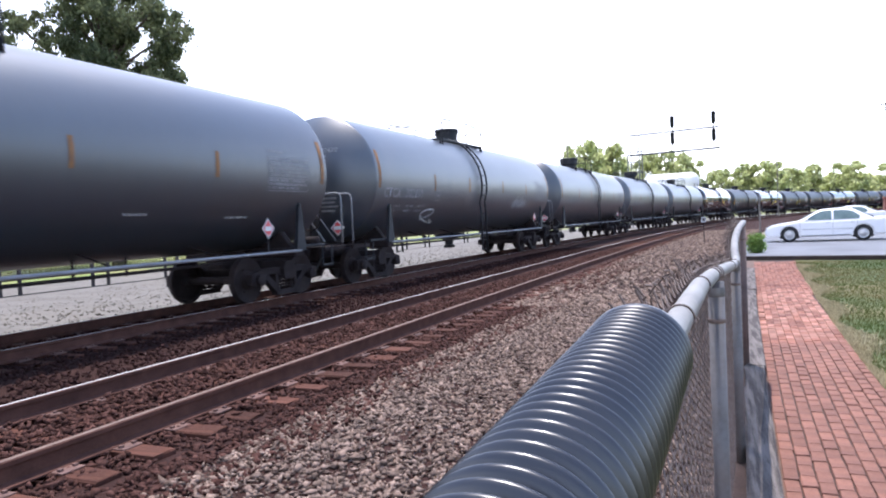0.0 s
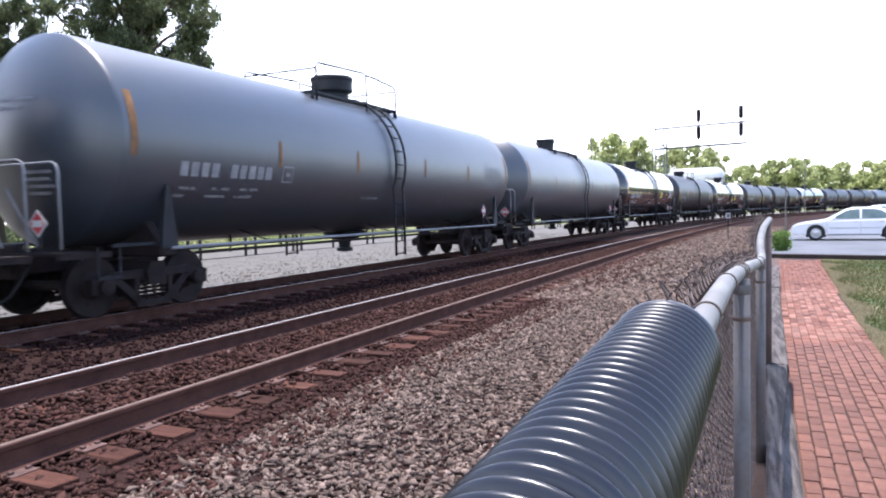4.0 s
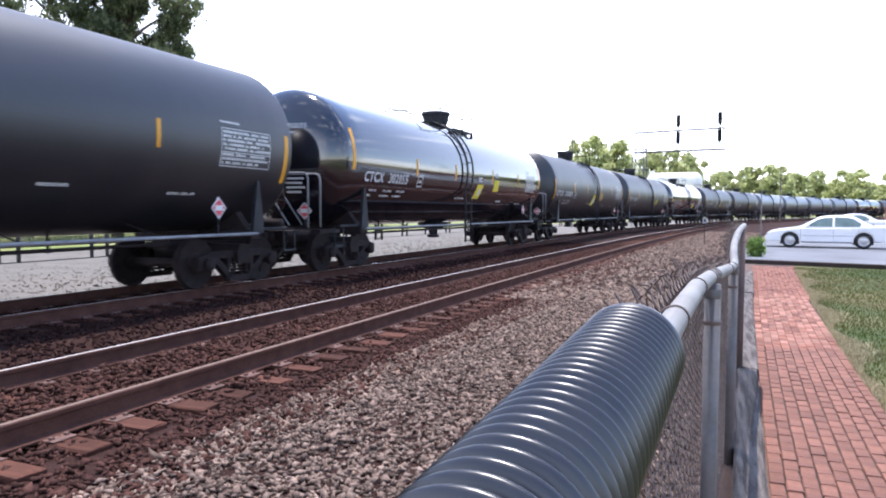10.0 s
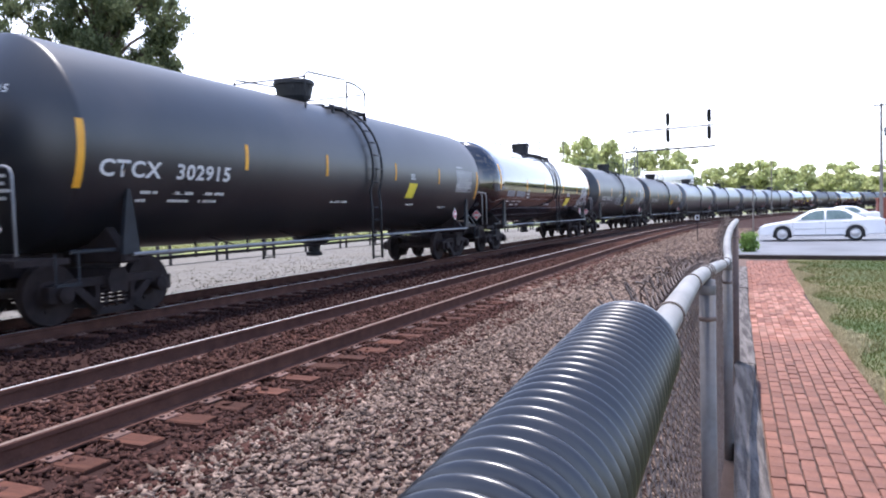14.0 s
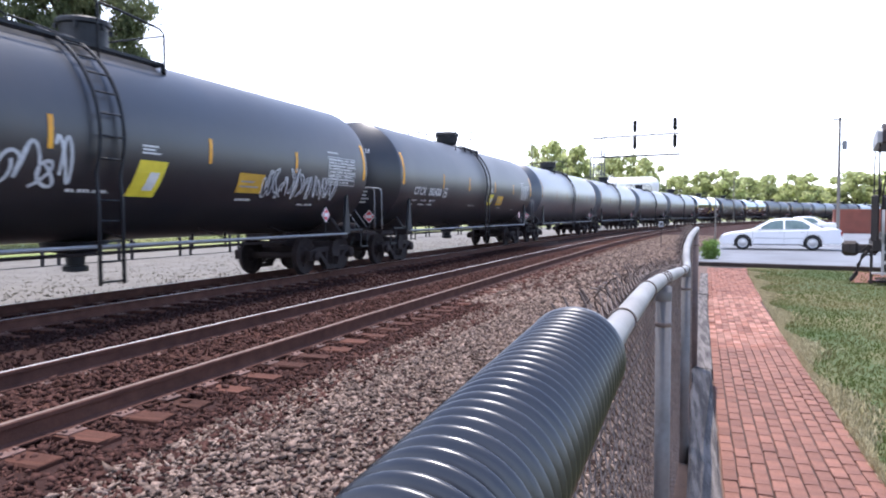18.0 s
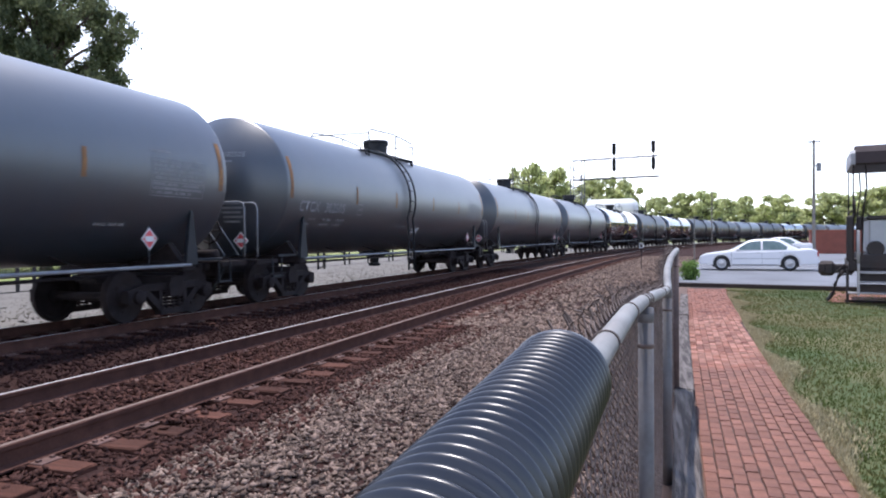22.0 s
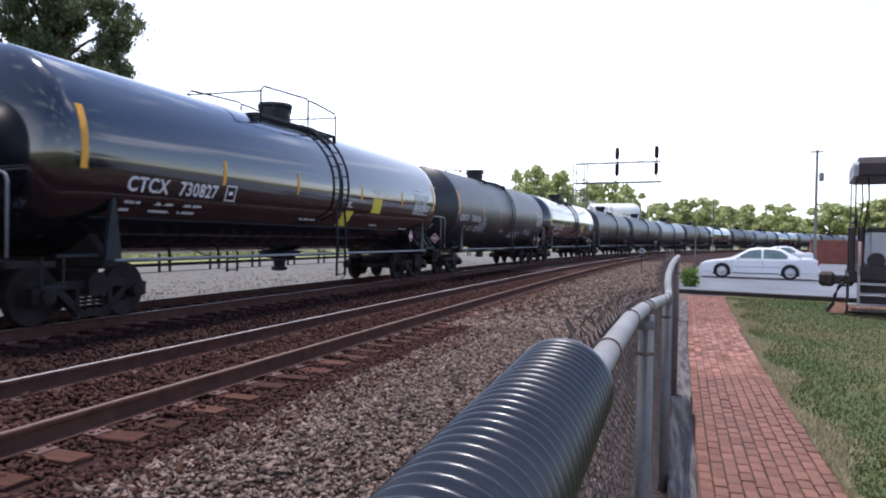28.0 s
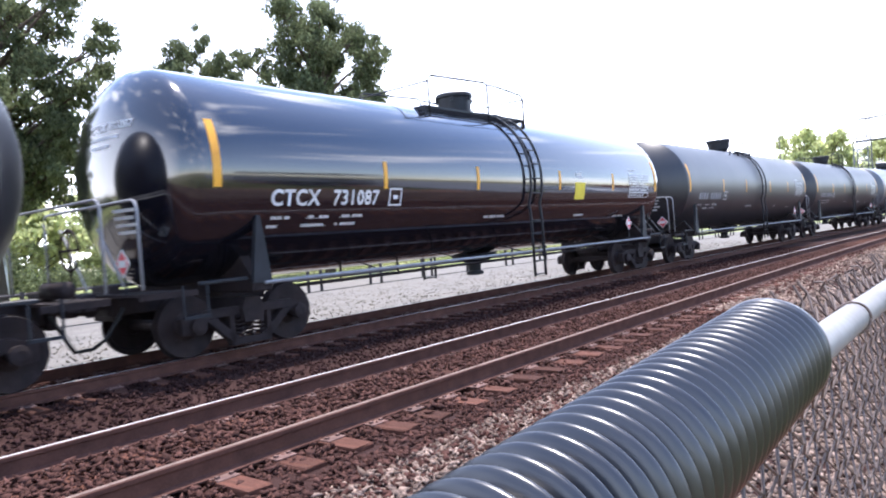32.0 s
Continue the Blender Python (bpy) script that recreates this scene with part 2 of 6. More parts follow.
M_STEEL_GREY = mat("grey_painted_steel", (0.30, 0.31, 0.33), (0.2, 0.2, 0.21), 0.6, scale=4, fine=40, bump=0.05)
M_TANK_GREY = mat("faded_grey_black_tank_paint", (0.025, 0.038, 0.053), (0.017, 0.026, 0.038), 0.46, scale=0.7, fine=7, bump=0.05, dist=0.01,
                  stretch=(1, 0.6, 0.35), dirt=(0.045, 0.038, 0.037), dirt_scale=0.9, dirt_amount=0.45, random_ob=0.15, rough_var=0.06, spec=1.0, coat=1.0)
M_TANK_BLACK = mat("dull_black_tank_paint", (0.0090, 0.0115, 0.0170), (0.0062, 0.0075, 0.0115), 0.40, scale=0.7, fine=7, bump=0.04, dist=0.01,
                   stretch=(1, 0.6, 0.35), dirt=(0.05, 0.042, 0.04), dirt_scale=0.9, dirt_amount=0.45, random_ob=0.2, rough_var=0.06, spec=0.75, coat=0.12)
M_TANK_GLOSS = mat("glossy_black_tank_paint", (0.004, 0.004, 0.008), (0.006, 0.006, 0.010), 0.1, scale=0.5, fine=4, bump=0.02, dist=0.01,
                   rough_var=0.04, coat=0.9, spec=0.9)
M_FITTING = mat("black_fitting_paint", (0.020, 0.023, 0.029), (0.013, 0.014, 0.017), 0.55, spec=0.3, scale=5, fine=40, bump=0.08)
M_WHITE_MARK = mat("white_stencil_paint", (0.74, 0.74, 0.73), (0.55, 0.55, 0.54), 0.7, scale=4, fine=30, bump=0)
M_FAINT_MARK = mat("faded_stencil_paint", (0.36, 0.36, 0.37), (0.22, 0.22, 0.23), 0.8, scale=5, fine=30, bump=0)
M_ORANGE = mat("amber_reflective_strip", (0.85, 0.42, 0.03), (0.70, 0.30, 0.02), 0.5, scale=3, fine=30, bump=0)
M_ORANGE_OLD = mat("faded_amber_strip", (0.42, 0.19, 0.05), (0.22, 0.11, 0.05), 0.7, scale=5, fine=20, bump=0, dirt=(0.07, 0.06, 0.06), dirt_scale=4, dirt_amount=0.7)
M_YELLOW = mat("yellow_inspection_panel", (0.80, 0.66, 0.05), (0.65, 0.52, 0.04), 0.6, scale=4, fine=30, bump=0)
M_RED = mat("red_placard_ink", (0.72, 0.10, 0.11), (0.60, 0.07, 0.08), 0.6, scale=6, fine=40, bump=0)
M_SPRAY = mat("spray_paint", (0.62, 0.64, 0.66), (0.34, 0.35, 0.37), 0.8, scale=3, fine=20, bump=0)
M_SIGNAL = mat("black_signal_housing", (0.02, 0.021, 0.022), None, 0.6, scale=5, fine=40)
M_MAST = mat("aluminium_mast", (0.22, 0.23, 0.24), (0.15, 0.155, 0.16), 0.6, metal=0.2, scale=4, fine=30)
M_ARM = mat("grey_steel_arm", (0.12, 0.125, 0.135), (0.08, 0.085, 0.09), 0.7, metal=0.1, scale=4, fine=30)
M_WOOD_POLE = mat("grey_wood_pole", (0.27, 0.24, 0.21), (0.18, 0.16, 0.14), 0.95, scale=3, fine=40, stretch=(5, 5, 0.5))
M_WALL_BRICK = mat("dark_red_brick_wall", (0.30, 0.095, 0.065), (0.22, 0.075, 0.055), 0.9, scale=2, fine=18, bump=0.3)
M_WHITE_ROOF = mat("white_tank_shell", (0.80, 0.80, 0.78), (0.72, 0.72, 0.70), 0.5, scale=1, fine=10, bump=0.02)
M_BARK = mat("tree_bark", (0.10, 0.075, 0.055), (0.06, 0.045, 0.035), 0.95, scale=3, fine=20, bump=0.8, dist=0.04, stretch=(2, 2, 0.5))
M_LEAF = mat("deep_green_leaves", (0.105, 0.128, 0.066), (0.155, 0.18, 0.095), 0.8, spec=0.2, scale=0.5, fine=3, bump=0, island=0.4, thin=0.6)
# distant haze and glare are mixed into this pale leaf colour
M_LEAF_FAR = mat("haze_paled_green_leaves", (0.57, 0.60, 0.31), (0.44, 0.48, 0.24), 0.65, scale=0.3, fine=2, bump=0, island=0.4, thin=0.75)
M_SHRUB = mat("bright_shrub_leaves", (0.24, 0.36, 0.09), (0.15, 0.25, 0.06), 0.6, scale=3, fine=12, bump=0, island=0.35, thin=0.4)
M_FENCE_DARK = mat("dark_pipe_fence", (0.055, 0.048, 0.045), (0.035, 0.03, 0.03), 0.7, scale=4, fine=30)
M_CABOOSE = mat("caboose_black_iron", (0.032, 0.024, 0.024), (0.022, 0.018, 0.018), 0.7, scale=4, fine=40, dirt=(0.08, 0.045, 0.035), dirt_scale=2, dirt_amount=0.4)
M_CAB_GREY = mat("pale_grey_cabin_panel", (0.42, 0.43, 0.45), (0.34, 0.35, 0.37), 0.6, scale=3, fine=30)
M_CAB_RAIL = mat("pale_handrail", (0.45, 0.43, 0.42), (0.32, 0.3, 0.3), 0.6, scale=6, fine=40, bump=0)
M_CAB_ROOF = mat("dark_maroon_roof", (0.045, 0.028, 0.032), (0.03, 0.02, 0.022), 0.7, scale=3, fine=30)
M_LAMP_WHITE = mat("white_lamp_post", (0.65, 0.66, 0.67), None, 0.5, scale=4, fine=30, bump=0)
M_PANEL_OLD = mat("faded_orange_panel", (0.62, 0.36, 0.03), (0.42, 0.24, 0.03), 0.7, scale=4, fine=30, bump=0)
M_TANK_PALE = mat("sun_faded_blue_grey_tank_paint", (0.044, 0.060, 0.080), (0.030, 0.042, 0.058), 0.44, scale=0.7, fine=7, bump=0.05, dist=0.01,
                  stretch=(1, 0.6, 0.35), dirt=(0.06, 0.054, 0.054), dirt_scale=0.9, dirt_amount=0.4, rough_var=0.06, spec=1.0, coat=1.0)

# ---- mesh helpers ----
def finish(bm, name, material, smooth=False):
    me = bpy.data.meshes.new(name)
    bm.to_mesh(me)
    bm.free()
    me.materials.append(material)
    if smooth:
        me.polygons.foreach_set("use_smooth", [True] * len(me.polygons))
    return me


def part(name, bm, material=None, parent=None, label="", smooth=False):
    ob = new(name, finish(bm, name, material, smooth) if isinstance(bm, bmesh.types.BMesh) else bm)
    if parent is not None:
        ob.parent = parent
    return tagged(ob, label)


def thing(name, at=(0, 0, 0), rz=0.0, label="", category="", group="", kind=""):
    ob = new(name)
    ob.empty_display_size = 0.2
    ob.matrix_world = pose(*at, 0, 0, rz)
    return tagged(ob, label, category, group, kind)


def pydata(name, verts, faces, material, smooth=False):
    me = bpy.data.meshes.new(name)
    me.from_pydata([tuple(v) for v in verts], [], [tuple(f) for f in faces])
    me.update()
    me.materials.append(material)
    if smooth:
        me.polygons.foreach_set("use_smooth", [True] * len(me.polygons))
    return me


def np_mesh(name, verts, faces, material, smooth=False):
    """verts n x 3, faces m x k arrays of one face size."""
    verts, faces = np.asarray(verts, np.float32), np.asarray(faces, np.int32)
    me = bpy.data.meshes.new(name)
    me.vertices.add(len(verts))
    me.vertices.foreach_set("co", verts.ravel())
    n, k = faces.shape
    me.loops.add(n * k)
    me.loops.foreach_set("vertex_index", faces.ravel())
    me.polygons.add(n)
    me.polygons.foreach_set("loop_start", np.arange(0, n * k, k, dtype=np.int32))
    me.update(calc_edges=True)
    me.materials.append(material)
    if smooth:
        me.polygons.foreach_set("use_smooth", [True] * n)
    return me


def box(bm, c, size, m=None, bevel=0.0):
    r = bmesh.ops.create_cube(bm, size=1.0)
    mm = Matrix.Translation(c) @ (m or Matrix()) @ Matrix.Diagonal((*size, 1))
    bmesh.ops.transform(bm, matrix=mm, verts=r["verts"])
    if bevel:
        es = list({e for v in r["verts"] for e in v.link_edges})
        bmesh.ops.bevel(bm, geom=es, offset=bevel, segments=1, affect="EDGES")
    return bm


def rod(bm, a, b, r, seg=8, r2=None):
    a, b = Vector(a), Vector(b)
    d = b - a
    q = d.to_track_quat("Z", "Y").to_matrix().to_4x4()
    bmesh.ops.create_cone(bm, cap_ends=True, segments=seg, radius1=r, radius2=r if r2 is None else r2, depth=d.length,
                          matrix=Matrix.Translation((a + b) / 2) @ q)
    return bm


def pipe(bm, pts, r, seg=8, closed=False):
    """A round bar swept along points."""
    pts = [Vector(p) for p in pts]
    rings = []
    up = Vector((0, 0, 1))
    for i, p in enumerate(pts):
        d = (pts[min(i + 1, len(pts) - 1)] - pts[max(i - 1, 0)]).normalized()
        ref = up if abs(d.dot(up)) < 0.95 else Vector((1, 0, 0))
        x = d.cross(ref).normalized()
        y = x.cross(d)
        rr = r[i] if isinstance(r, (list, tuple)) else r
        rings.append([bm.verts.new(p + rr * (math.cos(2 * math.pi * j / seg) * x + math.sin(2 * math.pi * j / seg) * y)) for j in range(seg)])
    for a, b in zip(rings, rings[1:]):
        for j in range(seg):
            bm.faces.new((a[j], a[(j + 1) % seg], b[(j + 1) % seg], b[j]))
    bm.faces.new(rings[0][::-1])
    bm.faces.new(rings[-1])
    return bm


def lathe(bm, profile, axis="Z", seg=32, at=(0, 0, 0), caps=True):
    """profile: (radius, height) pairs."""
    rings = []
    for r, h in profile:
        ring = []
        for j in range(seg):
            a = 2 * math.pi * j / seg
            u, v = r * math.cos(a), r * math.sin(a)
            p = {"Z": (u, v, h), "Y": (v, h, u), "X": (h, u, v)}[axis]
            ring.append(bm.verts.new(Vector(p) + Vector(at)))
        rings.append(ring)
    for a, b in zip(rings, rings[1:]):
        for j in range(seg):
            bm.faces.new((a[j], a[(j + 1) % seg], b[(j + 1) % seg], b[j]))
    if caps:
        bm.faces.new(rings[0][::-1])
        bm.faces.new(rings[-1])
    return bm


def prism(bm, outline, axis, lo, hi):
    """An outline in two axes drawn out along the third. axis X: outline is (y, z); Y: (x, z); Z: (x, y)."""
    def p(u, v, w):
        return {"X": (w, u, v), "Y": (u, w, v), "Z": (u, v, w)}[axis]
    a = [bm.verts.new(p(u, v, lo)) for u, v in outline]
    b = [bm.verts.new(p(u, v, hi)) for u, v in outline]
    n = len(a)
    for j in range(n):
        bm.faces.new((a[j], a[(j + 1) % n], b[(j + 1) % n], b[j]))
    bm.faces.new(a[::-1])
    bm.faces.new(b)
    bmesh.ops.recalc_face_normals(bm, faces=bm.faces[:])
    return bm


def B():
    return bmesh.new()


# ---- the curve of the tracks: bending gently to the right beside the camera, more tightly further on ----
RAIL_Z = 0.26
RAIL_OFF = (-5.536, -7.041, -10.090, -11.595)
TRAIN_OFF = -10.842
C_S = np.arange(-60.0, 900.0, 1.0)
C_BEND = np.where(C_S < -50, 0.0, 0.000844 + (0.002522 - 0.000844) * np.clip((C_S - 21.6) / 40, 0, 1))
C_H = np.concatenate([[0], np.cumsum((C_BEND[1:] + C_BEND[:-1]) / 2)])
C_X = np.concatenate([[0], np.cumsum((np.sin(C_H[1:]) + np.sin(C_H[:-1])) / 2)])
C_Y = -60 + np.concatenate([[0], np.cumsum((np.cos(C_H[1:]) + np.cos(C_H[:-1])) / 2)])
C_TRAIN = C_S + 10.9 * C_H


def track(s, off, z=0.0):
    """The place s metres along the train's line and off metres to the right of the reference line."""
    r = np.interp(s, C_TRAIN, C_S)
    x, y, h = np.interp(r, C_S, C_X), np.interp(r, C_S, C_Y), np.interp(r, C_S, C_H)
    return Vector((x + off * math.cos(h), y - off * math.sin(h), z))


def heading(s):
    return -math.degrees(np.interp(np.interp(s, C_TRAIN, C_S), C_S, C_H))


def strip(name, offs, zs, s_list, material, parent=None, smooth=False):
    """A ground sheet that follows the tracks: a cross section (offs, zs) along s_list."""
    verts, faces, n = [], [], len(offs)
    for s in s_list:
        for o, z in zip(offs, zs):
            verts.append(track(s, o, z))
    for i in range(len(s_list) - 1):
        for j in range(n - 1):
            a = i * n + j
            faces.append((a, a + 1, a + n + 1, a + n))
    return part(name, pydata(name, verts, faces, material, smooth), None, parent)

# ---- ground ----
g_ob = part("ground", pydata("ground", [(-3000, -3000, -0.12), (3000, -3000, -0.12), (3000, 3000, -0.12), (-3000, 3000, -0.12)], [(0, 1, 2, 3)], M_GROUND))
tagged(g_ob, "dry grassy ground reaching to the horizon", "ground", kind="structure")
S_LONG = [-58 + 6 * i for i in range(13)] + [20 + 6 * i for i in range(120)]
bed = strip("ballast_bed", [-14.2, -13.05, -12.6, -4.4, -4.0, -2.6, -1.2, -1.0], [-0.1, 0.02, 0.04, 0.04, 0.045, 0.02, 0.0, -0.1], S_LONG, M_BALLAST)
tagged(bed, "dark brown stone ballast bed under both tracks", "ballast", kind="structure")
lot = strip("gravel_lot", [-27.0, -26.4, -20.0, -13.0], [-0.1, 0.05, 0.06, 0.04], S_LONG, M_GRAVEL_LOT)
tagged(lot, "pale dusty gravel yard behind the tracks", "gravel yard", kind="structure")
verge = strip("grass_verge", [-80, -60, -26.2], [-0.06, 0.0, 0.02], S_LONG, M_VERGE)
tagged(verge, "green grass verge beyond the gravel yard", "grass", kind="structure")
asphalt = part("parking_lot", pydata("parking_lot", [(1.25, 24.85, 0.02), (62, 7.4, 0.02), (75, 75, 0.04), (13, 75, 0.04), (4.6, 52, 0.04), (1.5, 32, 0.03)],
                                     [(0, 1, 2, 3, 4, 5)], M_ASPHALT))
tagged(asphalt, "sun-bleached grey asphalt parking lot", "parking lot", kind="structure")
lawn = part("lawn", pydata("lawn", [(0.2, -16, -0.005), (40, -16, -0.005), (40, 13.8, -0.005), (0.9, 24.9, -0.005)], [(0, 1, 2, 3)], M_LAWN))
tagged(lawn, "patchy green lawn beside the brick path", "lawn", kind="structure")
soil = strip("soil_strip", [-1.5, -1.25, -0.85, -0.75], [-0.02, 0.012, 0.012, -0.02], [-16 + i for i in range(42)], M_DIRT)
# paved pad and stony patch by the display wagon
pad = part("brick_pad", pydata("brick_pad", [(4.5, 19.5, 0.004), (14, 17.0, 0.004), (15, 20.6, 0.004), (5.4, 23.2, 0.004)], [(0, 1, 2, 3)], M_BRICK_J))
tagged(pad, "red brick pad under the display wagon", "paving", kind="structure")
tagged(soil, "strip of brown soil under the fence", "soil", kind="structure")


PATH_LEFT = -0.895


def path_right(s):
    return float(np.interp(s, [0, 6, 10, 13, 24], [0.06, 0.055, 0.06, 0.10, 0.25]))


bed_v, bed_f = [], []
for i in range(42):
    q = -16 + i
    bed_v += [track(q, PATH_LEFT, 0.003), track(q, path_right(q), 0.003)]
for i in range(41):
    bed_f.append((2 * i, 2 * i + 1, 2 * i + 3, 2 * i + 2))
path = tagged(part("brick_path", pydata("brick_path", bed_v, bed_f, M_JOINT)), "red brick paver path with sandy joints", "path", kind="structure")

# ---- rails, ties ----
RAIL_PROFILE = [(-0.07, -0.175), (0.07, -0.175), (0.07, -0.163), (0.012, -0.14), (0.012, -0.045), (0.036, -0.035), (0.037, -0.006), (0.03, -0.001),
                (-0.03, -0.001), (-0.037, -0.006), (-0.036, -0.035), (-0.012, -0.045), (-0.012, -0.14), (-0.07, -0.163)]
S_RAIL = [-50 + 5 * i for i in range(12)] + [10 + 2.5 * i for i in range(40)] + [110 + 5 * i for i in range(120)]


def rail_mesh(off):
    verts, faces, n = [], [], len(RAIL_PROFILE)
    for s in S_RAIL:
        for u, v in RAIL_PROFILE:
            verts.append(track(s, off + u, RAIL_Z + v))
    for i in range(len(S_RAIL) - 1):
        for j in range(n):
            faces.append((i * n + j, i * n + (j + 1) % n, (i + 1) * n + (j + 1) % n, (i + 1) * n + j))
    return pydata("rail", verts, faces, M_RAIL_SIDE)


def head_mesh(off, half, material):
    verts, faces = [], []
    for s in S_RAIL:
        verts += [track(s, off - half, RAIL_Z + 0.002), track(s, off + half, RAIL_Z + 0.002)]
    for i in range(len(S_RAIL) - 1):
        faces.append((2 * i, 2 * i + 1, 2 * i + 3, 2 * i + 2))
    return pydata("running_surface", verts, faces, material)


tracks = []
for a, b, lab in ((0, 1, "empty rusty railway track on worn ties"), (2, 3, "railway track carrying the tank train")):
    tr = thing("railway_track", (0, 0, 0), 0, lab, "railway track", "parallel tracks", "structure")
    tracks.append(tr)
    for off in (RAIL_OFF[a], RAIL_OFF[b]):
        r_ob = part("rail", rail_mesh(off), None, tr)
        # nearest rail keeps a brown head; the others get the painted glint line
        part("running_surface", head_mesh(off, *((0.024, M_RAIL_TOP) if off > -5.9 else (0.017, M_RAIL_GLINT))), None, r_ob, "worn rail head")


def tie_mesh(seed):
    rng = random.Random(seed)
    bm = B()
    box(bm, (0, 0, -0.09), (2.6, 0.23, 0.18), bevel=0.012)
    for v in bm.verts:
        v.co += Vector((rng.uniform(-0.02, 0.02), rng.uniform(-0.008, 0.008), rng.uniform(-0.006, 0.006)))
    return finish(bm, "tie", M_TIE)


def plate_mesh():
    bm = B()
    box(bm, (0, 0, 0.006), (0.36, 0.19, 0.014), bevel=0.004)
    for sx in (-0.12, 0.12):
        for sy in (-0.06, 0.06):
            box(bm, (sx, sy, 0.02), (0.03, 0.03, 0.02))
    return finish(bm, "tie_plate", M_PLATE)


TIE_MESHES, PLATE = [tie_mesh(i) for i in range(5)], plate_mesh()
rng = random.Random(3)
for ti, (tr, a, b) in enumerate(((tracks[0], 0, 1), (tracks[1], 2, 3))):
    mid = (RAIL_OFF[a] + RAIL_OFF[b]) / 2
    s = -6.0 if ti == 0 else -4.0
    for i in range(120 if ti == 0 else 60):
        s += 0.52
        t_ob = part("tie", TIE_MESHES[rng.randrange(5)], None, tr)
        t_ob.matrix_world = Matrix.Translation(track(s, mid + rng.uniform(-0.04, 0.04), 0.083 + rng.uniform(-0.012, 0.008))) @ pose(0, 0, 0, 0, 0, heading(s) + rng.uniform(-1.2, 1.2))
        if i < 60:
            for off in (RAIL_OFF[a], RAIL_OFF[b]):
                p_ob = part("tie_plate", PLATE, None, tr)
                p_ob.matrix_world = Matrix.Translation(track(s, off, 0.082)) @ pose(0, 0, 0, 0, 0, heading(s))


# ---- loose ballast stones ----
def stones(name, material, n, s_lo, s_hi, off_lo, off_hi, height, size, label, seed, power=1.0, skip=None):
    r = np.random.RandomState(seed)
    base = np.array([(1, 0, 0), (-1, 0, 0), (0, 1, 0), (0, -1, 0), (0, 0, 1), (0, 0, -1)], float)
    tri = np.array([(0, 2, 4), (2, 1, 4), (1, 3, 4), (3, 0, 4), (2, 0, 5), (1, 2, 5), (3, 1, 5), (0, 3, 5)])
    s = s_lo + (s_hi - s_lo) * r.rand(n) ** power
    off = r.uniform(off_lo, off_hi, n)
    if skip is not None:
        keep = ~skip(s, off)
        s, off = s[keep], off[keep]
        n = len(s)
    q = np.interp(s, C_TRAIN, C_S)
    h = np.interp(q, C_S, C_H)
    c = np.stack([np.interp(q, C_S, C_X) + off * np.cos(h), np.interp(q, C_S, C_Y) - off * np.sin(h), height(s, off, r)], 1)
    v = base[None] * (1 + 0.2 * r.randn(n, 6, 1))
    v += 0.24 * r.randn(n, 6, 3)
    v *= (size * (0.55 + 0.9 * r.rand(n)))[:, None, None] * np.stack([1.1 + 0.4 * r.rand(n), 0.6 + 0.5 * r.rand(n), 0.4 + 0.35 * r.rand(n)], 1)[:, None]
    w = r.randn(n, 4) * np.array([1.0, 0.28, 0.28, 1.0])
    w /= np.linalg.norm(w, axis=1)[:, None]
    qa, qb, qc, qd = w.T
    rot = np.stack([1 - 2 * (qc * qc + qd * qd), 2 * (qb * qc - qd * qa), 2 * (qb * qd + qc * qa),
                    2 * (qb * qc + qd * qa), 1 - 2 * (qb * qb + qd * qd), 2 * (qc * qd - qb * qa),
                    2 * (qb * qd - qc * qa), 2 * (qc * qd + qb * qa), 1 - 2 * (qb * qb + qc * qc)], 1).reshape(n, 3, 3)
    v = np.einsum("nij,nkj->nki", rot, v) + c[:, None]
    f = (tri[None] + 6 * np.arange(n)[:, None, None]).reshape(-1, 3)
    ob = part(name, np_mesh(name, v.reshape(-1, 3), f, material))
    return tagged(ob, label, "ballast", kind="stuff")


def near_h(s, off, r):
    return np.interp(off, [-5.2, -4.4, -4.0, -2.6, -1.2], [0.045, 0.045, 0.05, 0.027, 0.008]) + r.uniform(-0.012, 0.018, len(s))


def crib_h(s, off, r):
    return np.where(np.abs(off - (RAIL_OFF[0] + RAIL_OFF[1]) / 2) < 0.7, 0.086, 0.066) + r.uniform(-0.015, 0.022, len(s))


def near_rail(s, off):
    bad = np.zeros(len(s), bool)
    for o in RAIL_OFF:
        bad |= np.abs(off - o) < 0.08
    for mid, start in (((RAIL_OFF[0] + RAIL_OFF[1]) / 2, -6.0), ((RAIL_OFF[2] + RAIL_OFF[3]) / 2, -4.0)):
        q = (s - start) / 0.52
        bad |= (np.abs(off - mid) < 1.3) & (np.abs(off - mid) > 0.72) & (np.abs(q - np.round(q)) < 0.22) & ((np.floor(s * 37.7 + off * 91.3) % 7) > 0)
    return bad


def on_tie_end(s, off):
    return (off < -4.96) & (np.abs((s + 6.0) / 0.52 - np.round((s + 6.0) / 0.52)) < 0.24)


